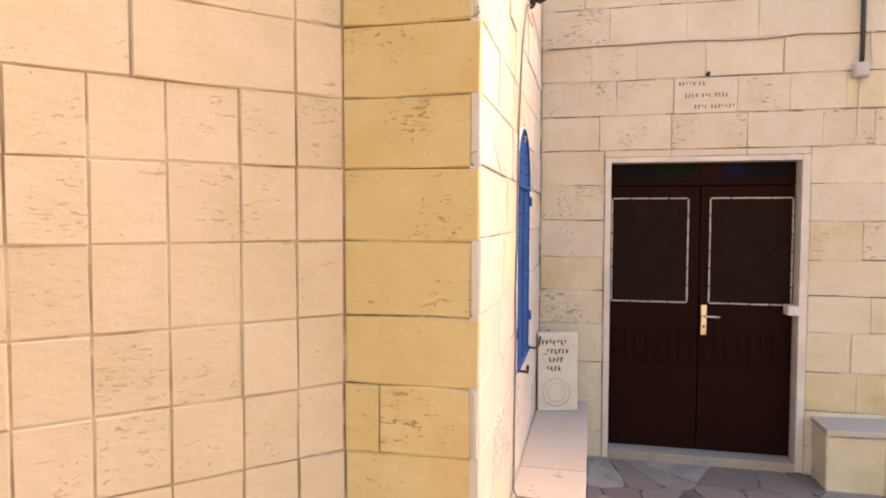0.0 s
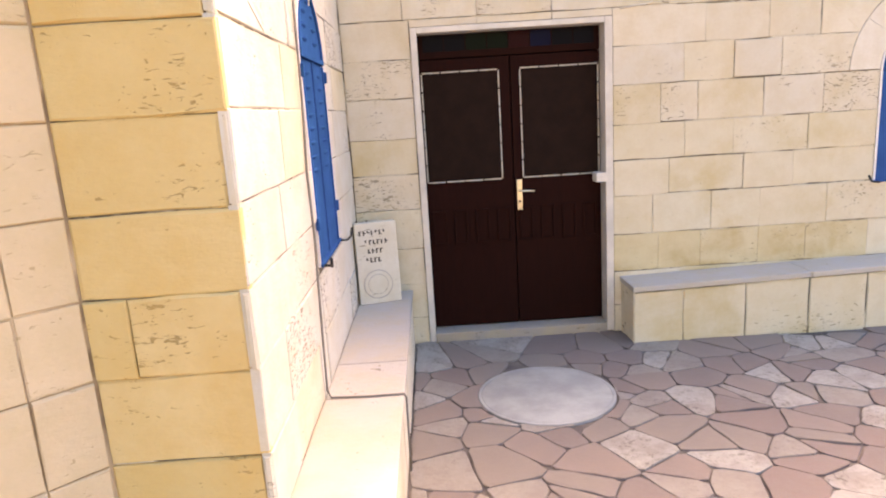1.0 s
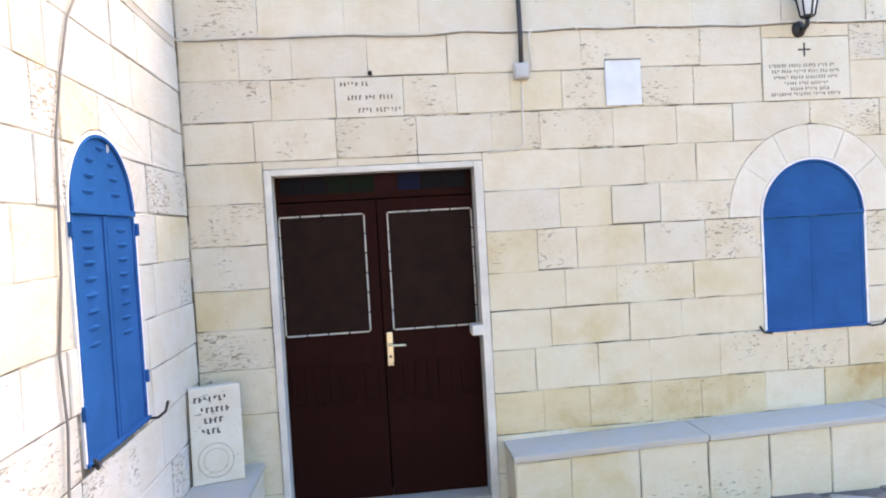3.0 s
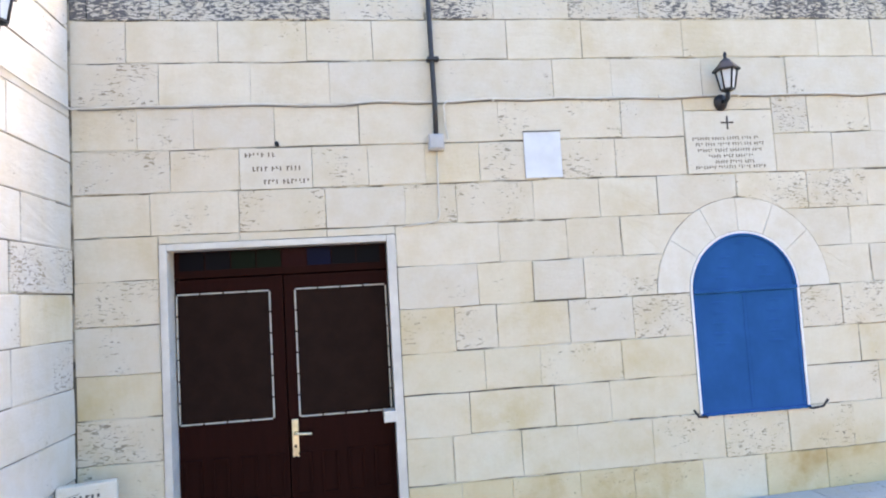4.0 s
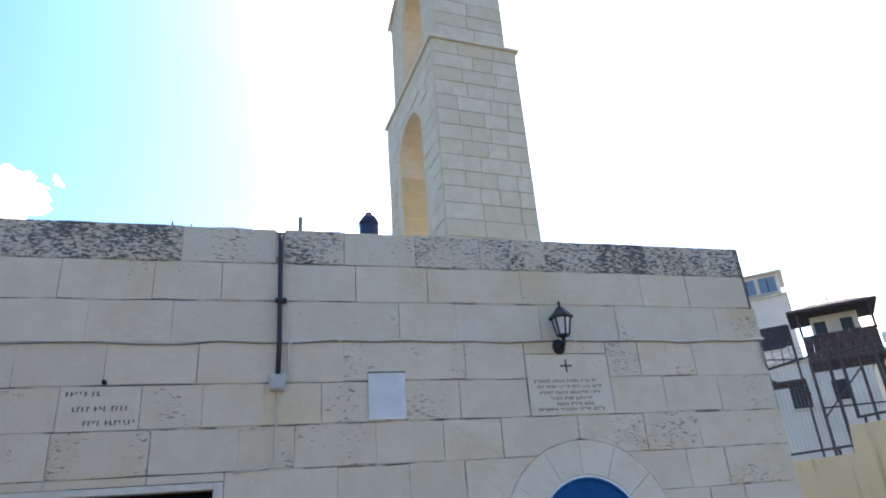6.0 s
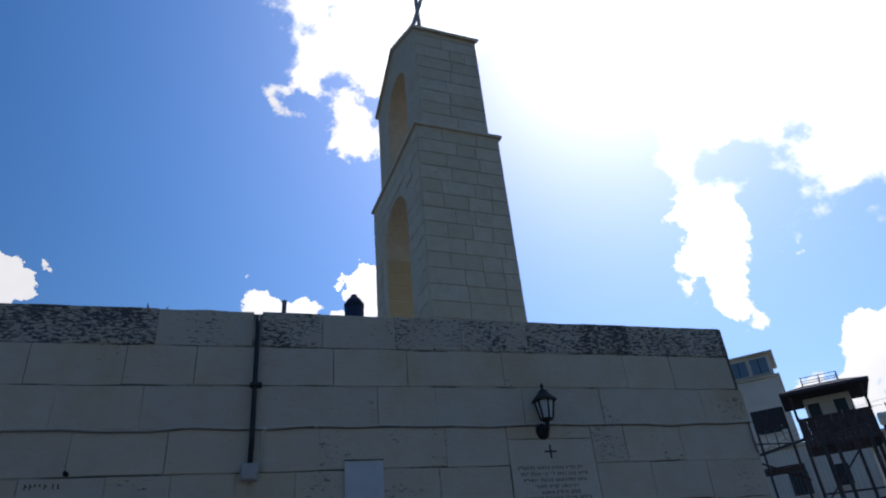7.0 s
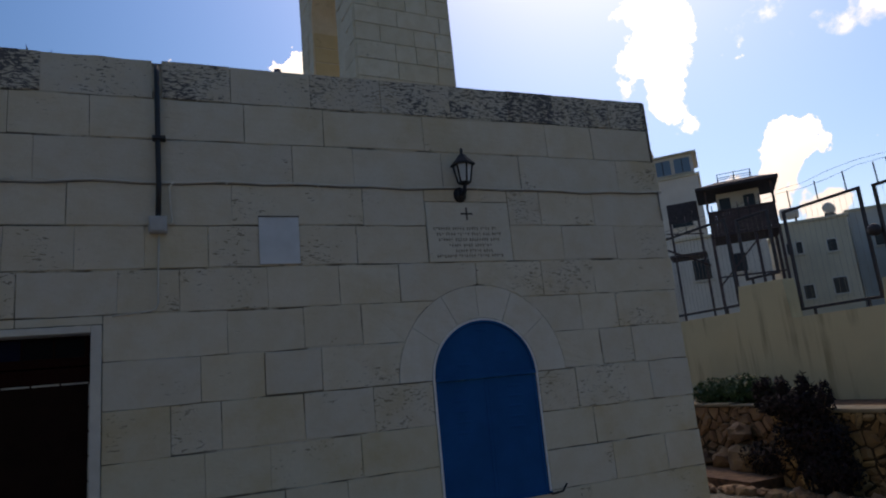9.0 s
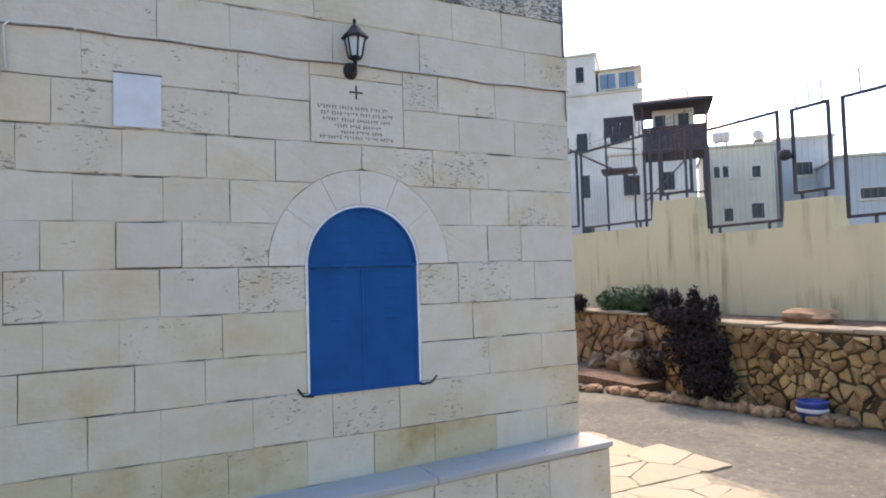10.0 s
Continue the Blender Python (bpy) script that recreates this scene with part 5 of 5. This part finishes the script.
def roof_tank(at, turn, r, length):
    t = thing("water_tank", "white roof water tank lying on a low stand", "tank", "roof tanks")
    t.matrix_basis = pose(*at, 0, 0, turn)
    bm = add_tube(bmesh.new(), [(-length / 2, 0, r + 0.2), (-length / 2 + 0.06, 0, r + 0.2), (length / 2 - 0.06, 0, r + 0.2), (length / 2, 0, r + 0.2)], r, 16, radii=[r * 0.75, r, r, r * 0.75])
    part("barrel", bm, RENDER_WHITE, t, smooth=True)
    for u in (-length * 0.3, length * 0.3):
        box("stand", (u - 0.03, -r * 0.8, 0.0), (u + 0.03, r * 0.8, 0.22), ROD, t)


roof_tank((31.9, 20.8, 8.24), -45, 0.32, 0.9)
roof_tank((33.4, 19.6, 8.24), 30, 0.28, 0.8)


def lookout_hut():
    h = thing("lookout_hut", "small dark lookout hut with a low roof on tall posts", "hut")
    h.matrix_basis = pose(19.17, 13.18, 0, 0, 0, -45)
    u0, u1, dep = -0.36, 1.76, 1.9
    box("deck", (u0 - 0.05, -0.05, 5.70), (u1 + 0.05, dep, 5.82), HUT, h, 0.015)
    n = 9
    for i in range(n):
        a = u0 + (u1 - u0) * i / n
        box("board", (a + 0.001, -0.045, 5.825), (a + (u1 - u0) / n - 0.001, -0.01, 6.56), HUT, h, 0.006)
    for u in (u0 - 0.02, u1 - 0.02):
        box("side_board", (u, -0.005, 5.825), (u + 0.04, dep - 0.05, 6.56), HUT, h, 0.008)
    box("rail", (u0 - 0.04, -0.07, 6.565), (u1 + 0.04, 0.02, 6.63), HUT, h, 0.01)
    cabin = box("cabin", (u0 + 0.35, 0.75, 5.825), (u1 - 0.35, dep - 0.05, 7.40), RENDER_WHITE, h, 0.02)
    for u in (0.25, 1.05):
        box("pane", (u - 0.18, 0.72, 6.68), (u + 0.18, 0.748, 7.2), PANE, cabin)
    for u in (u0, 0.15, 1.02, u1):
        box("post", (u - 0.045, 0.0, -0.03), (u + 0.045, 0.09, 5.69), HUT, h)
    for u in (u0, u1):
        box("upper_post", (u - 0.04, 0.03, 6.635), (u + 0.04, 0.11, 7.42), HUT, h)
        box("post", (u - 0.05, dep - 0.1, -0.03), (u + 0.05, dep, 5.69), HUT, h)
    tube("brace", [(u0, 0.04, 4.0), (1.0, 0.04, 5.4)], 0.03, HUT, h, 6)
    tube("brace", [(u0, 0.04, 4.3), (u1, 0.04, 4.25)], 0.03, HUT, h, 6)
    bm = bmesh.new()
    e = [bm.verts.new(p) for p in ((u0 - 0.30, -0.30, 7.50), (u1 + 0.24, -0.30, 7.50), (u1 + 0.24, dep + 0.3, 7.50), (u0 - 0.30, dep + 0.3, 7.50))]
    f = [bm.verts.new(p) for p in ((u0 + 0.45, 0.6, 7.80), (u1 - 0.45, 0.6, 7.80), (u1 - 0.45, dep - 0.6, 7.80), (u0 + 0.45, dep - 0.6, 7.80))]
    g = [bm.verts.new(v.co - Vector((0, 0, 0.09))) for v in e]
    for i in range(4):
        j = (i + 1) % 4
        bm.faces.new((e[i], e[j], f[j], f[i]))
        bm.faces.new((g[i], g[j], e[j], e[i]))
    bm.faces.new(f)
    bm.faces.new(list(reversed(g)))
    part("roof", bm, HUT_ROOF, h, "dark grey sheet roof")
    for v in (0.7, dep - 0.7):
        for u in (0.15, 0.7, 1.25):
            tube("rail_post", [(u, v, 7.78), (u, v, 8.12)], 0.014, ROD, h, 6)
        for z in (7.9, 8.1):
            tube("roof_rail", [(0.15, v, z), (1.25, v, z)], 0.012, ROD, h, 6)
    for u in (0.15, 1.25):
        tube("roof_rail", [(u, 0.7, 8.1), (u, dep - 0.7, 8.1)], 0.012, ROD, h, 6)


lookout_hut()


def stair_landing():
    s = thing("stair_landing", "dark steel landing with a screen beside the lookout hut", "stairs")
    s.matrix_basis = pose(19.75, 14.01, 0, 0, 0, -45)
    box("screen", (-1.58, 0.0, 6.62), (-0.55, 0.05, 7.38), HUT_ROOF, s, 0.01)
    box("landing", (-1.75, 0.0, 5.35), (-0.45, 1.2, 5.45), HUT, s, 0.01)
    for u in (-1.55, -0.55):
        box("leg", (u - 0.04, 0.055, -0.03), (u + 0.04, 0.13, 7.38), HUT, s)
    tube("handrail", [(-1.75, 0.02, 6.30), (-0.45, 0.02, 6.10)], 0.025, HUT, s, 6)
    tube("stringer", [(-2.9, 0.02, 6.3), (-0.4, 0.02, 4.9)], 0.04, HUT, s, 6)


stair_landing()


# ---- stones of the walls ----
def lay_facade():
    rng = random.Random(77)
    rows = {
        0: (-0.35, 0.04, 0.55, 0.98, 1.530, -1, 1.580, 1.95, 2.42, 2.87, 3.35, 3.79, 4.15, 4.63, 4.93),
        1: (-0.15, 0.35, 0.84, 1.22, 1.56, 2.02, 2.49, 3.14, 4.06, 4.44, 4.95),
        2: (0.02, 0.52, 0.96, 1.56, 2.29, 2.66, 3.25, 3.82, 4.62),
        3: (-0.10, 0.20, 0.64, 1.12, 1.56, 1.94, 2.70, 3.105, -1, 3.693, 3.94, 4.37),
        4: (0.07, 0.443, -1, 0.844, 1.16, 1.49, 1.81, 2.65, 3.105, -1, 3.693, 4.09, 4.52),
        5: (-0.04, 0.43, 0.91, 1.36, 1.66, 2.12, 2.53, 2.90, 3.415, 3.89, 4.30),
        6: (-0.003, -1, 1.296, 1.90, 2.31, 2.65, 3.415, 4.16, 4.45),
        7: (-0.003, -1, 1.296, 1.76, 2.09, 2.40, 3.415, 4.28, 4.54),
        8: (-0.003, -1, 1.296, 1.61, 1.86, 2.29, 2.69, 3.055, -1, 3.775, 4.05, 4.44, 4.64),
        9: (-0.003, -1, 1.296, 1.77, 2.10, 2.60, 3.055, -1, 3.775, 4.15),
        10: (-0.003, -1, 1.296, 1.67, 2.17, 2.51, 3.055, -1, 3.775, 4.26, 4.68),
        11: (-0.003, -1, 1.296, 1.56, 1.96, 2.29, 2.75, 3.20, 3.62, 4.05, 4.40),
        12: (-0.003, -1, 1.296, 1.60, 1.89, 2.29, 2.62, 3.05, 3.45, 3.85, 4.30, 4.70),
        13: (-0.003, -1, 1.296, 1.75, 2.20, 2.75, 3.30, 3.90, 4.45),
        14: (-0.003, -1, 1.296, 2.10, 3.00, 3.90),
    }
    for k, js in rows.items():
        z1, z0 = ZS[k], ZS[k + 1]
        east = EAST - 0.03 if k < 2 else EAST + rng.uniform(-0.012, 0.004)
        xs = [WEST_X + 0.004, *js, east]
        i, n = 0, 0
        while i < len(xs) - 1:
            if xs[i + 1] == -1:
                i += 2
                continue
            a, b = xs[i], xs[i + 1]
            i += 1
            if b - a < 0.02:
                continue
            n += 1
            poly = rect(a, b, z0, z1)
            if 5 <= k <= 7 and a < WIN_X + RING and b > WIN_X - RING:
                poly = arc_cut(a, b, z0, z1, WIN_X, WIN_ZC, RING)
                if poly is None:
                    continue
            if len(poly) == 4:
                low = z0 + rng.choice((0.0, 0.001, 0.003, 0.005))
                tight = rng.choice((0.0016, 0.0014, 0.0005, -0.001))
                poly = rect(a - tight, b + tight, low, z1 - rng.choice((0.0, 0.001, 0.003)))
            if k == 0:
                mat = STONE_TOP
            elif (k, n) in ((4, 3), (4, 4), (5, 3), (6, 3), (6, 4), (5, 5)):
                mat = STONE_PIT
            elif (k, n) in ((4, 5), (8, 2), (11, 6), (11, 7), (10, 4), (11, 5), (11, 8), (7, 3), (8, 4)):
                mat = STONE_WARM
            elif k == 12 and n > 1:
                mat = STONE_DAMP if rng.random() < 0.8 else STONE_WARM
            elif k > 8:
                mat = STONE_LOW if rng.random() < 0.8 else STONE
            else:
                mat = STONE if rng.random() < 0.62 else STONE_PALE
            stone("block", poly, FACADE, mat, wall_north, rng, depth=0.03 if k else 0.30, chamfer=0.003, gap=0.0042, rough=0.004, ragged=0.005)
    stone("block", rect(3.105, 3.693, 2.784, ZS[3]), FACADE, STONE, wall_north, rng, depth=0.03, chamfer=0.003, gap=0.003)
    for a, e in ((-0.003, 0.43), (0.43, 0.91), (0.91, 1.296)):
        stone("block", rect(a, e, DOOR_H + 0.003, ZS[6]), FACADE, STONE_PIT, wall_north, rng, depth=0.03, chamfer=0.003, gap=0.003)
    # ring of the arch
    angles = [0, 38, 66, 92, 117, 145, 180]
    for a, b in zip(angles, angles[1:]):
        steps = 8
        ts = [radians(a + (b - a) * i / steps) for i in range(steps + 1)]
        ring = [(WIN_X + (WIN_R + 0.014) * math.cos(t), WIN_ZC + (WIN_R + 0.014) * math.sin(t)) for t in reversed(ts)]
        poly = [(WIN_X + RING * math.cos(t), WIN_ZC + RING * math.sin(t)) for t in ts] + ring
        stone("voussoir", poly, FACADE, STONE_SMOOTH, wall_north, rng, depth=0.03, chamfer=0.0015, gap=0.002, rough=0.001, proud=0.002)
    # quoins on the end wall
    east = axes((EAST, 0, 0), (0, 1, 0), (0, 0, 1))
    for k in range(15):
        y = 0.004
        while y < 2.4:
            e = y + rng.uniform(0.3, 0.6)
            stone("block", rect(y, e, ZS[k + 1], ZS[k]), east, STONE, wall_east, rng, depth=0.02, chamfer=0.004, gap=0.008, proud=-0.006)
            y = e


def lay_west():
    rng = random.Random(78)
    drop = 0.055
    near = {7: (-1.82,), 8: (-1.98,), 9: (-2.08, -1.84), 10: (-2.15,), 6: (-2.05, -1.66)}
    for k in range(15):
        z1, z0 = ZS[k] - (drop if k else 0), ZS[k + 1] - drop
        js = [WEST_END, *sorted(near.get(k, (-2.2 + rng.uniform(-0.15, 0.25), -1.75 + rng.uniform(-0.1, 0.1)))), -1.50 + rng.uniform(-0.05, 0.05)]
        js = sorted(js)
        js += [-1.05 + rng.uniform(-0.12, 0.12), -0.62 + rng.uniform(-0.15, 0.1), -0.006]
        for a, b in zip(js, js[1:]):
            pieces = [(a, b)]
            if z0 < LWIN_ZC + LWIN_R and z1 > LWIN_Z0 + 0.05:
                if z1 <= LWIN_ZC + 0.08:
                    pieces = [(a, min(b, LWIN_Y - LWIN_R - 0.014)), (max(a, LWIN_Y + LWIN_R + 0.014), b)]
                else:
                    pieces = [(a, min(b, LWIN_Y)), (max(a, LWIN_Y), b)]
            for p, q in pieces:
                if q - p < 0.05:
                    continue
                poly = rect(p, q, z0, z1)
                if z0 < LWIN_ZC + LWIN_R and z1 > LWIN_ZC + 0.08:
                    poly = arc_cut(p, q, z0, z1, LWIN_Y, LWIN_ZC, LWIN_R + 0.014)
                    if poly is None:
                        continue
                stone("block", poly, WEST, STONE_WEST if rng.random() < 0.9 else STONE_WARM, wall_west, rng, depth=0.03, chamfer=0.004, gap=0.006, rough=0.004, ragged=0.003)


def lay_pillar_and_apse():
    rng = random.Random(79)
    end = axes((0, WEST_END, 0), (1, 0, 0), (0, 0, 1))
    left = -0.915
    tops = [ZS[k] - 0.065 for k in range(15)] + [-0.02]
    split = {10: -0.79, 3: -0.70}
    for k in range(15):
        z1, z0 = tops[k], tops[k + 1]
        b = WEST_X + 0.002
        # the end block of the side wall shows as a narrow return
        narrow = k % 2 == 0
        edge = b - 0.028 if narrow else b
        xs = [left, split[k], edge] if k in split else [left, edge]
        if narrow:
            xs.append(b)
        for p, q in zip(xs, xs[1:]):
            stone("block", rect(p, q, z0, z1), end, STONE_YELLOW if q - p > 0.05 else STONE_PALE, wall_west, rng, depth=0.03, chamfer=0.005, gap=0.006, rough=0.006, ragged=0.004)
    apse = thing("wall_apse", "rose cream limestone wall of small square blocks, set aslant", "wall", kind="structure")
    d = Vector((0.7071, 0.7071, 0))
    start = Vector((left, WEST_END - 0.002, 0)) - d * 3.2
    m = axes(start, d, (0, 0, 1))
    prism("core", rect(0, 3.32, -0.03, 3.53), m, -0.4, -0.007, MORTAR_ROSE, apse)
    u = [3.2, 3.035, 2.855, 2.64, 2.435, 2.24]
    while u[-1] > 0.1:
        u.append(max(0.0, u[-1] - 0.205))
    for k in range(15):
        z1, z0 = tops[k], tops[k + 1]
        cols = u if k > 5 else [3.2, 3.035, 2.55, 2.1, 1.6, 1.1, 0.6, 0.0]
        for a, b in zip(cols[1:], cols):
            stone("block", rect(a, b, z0, z1), m, STONE_APSE, apse, rng, depth=0.03, chamfer=0.004, gap=0.005, rough=0.005, ragged=0.004)


lay_facade()
lay_west()
lay_pillar_and_apse()
lay_flags()
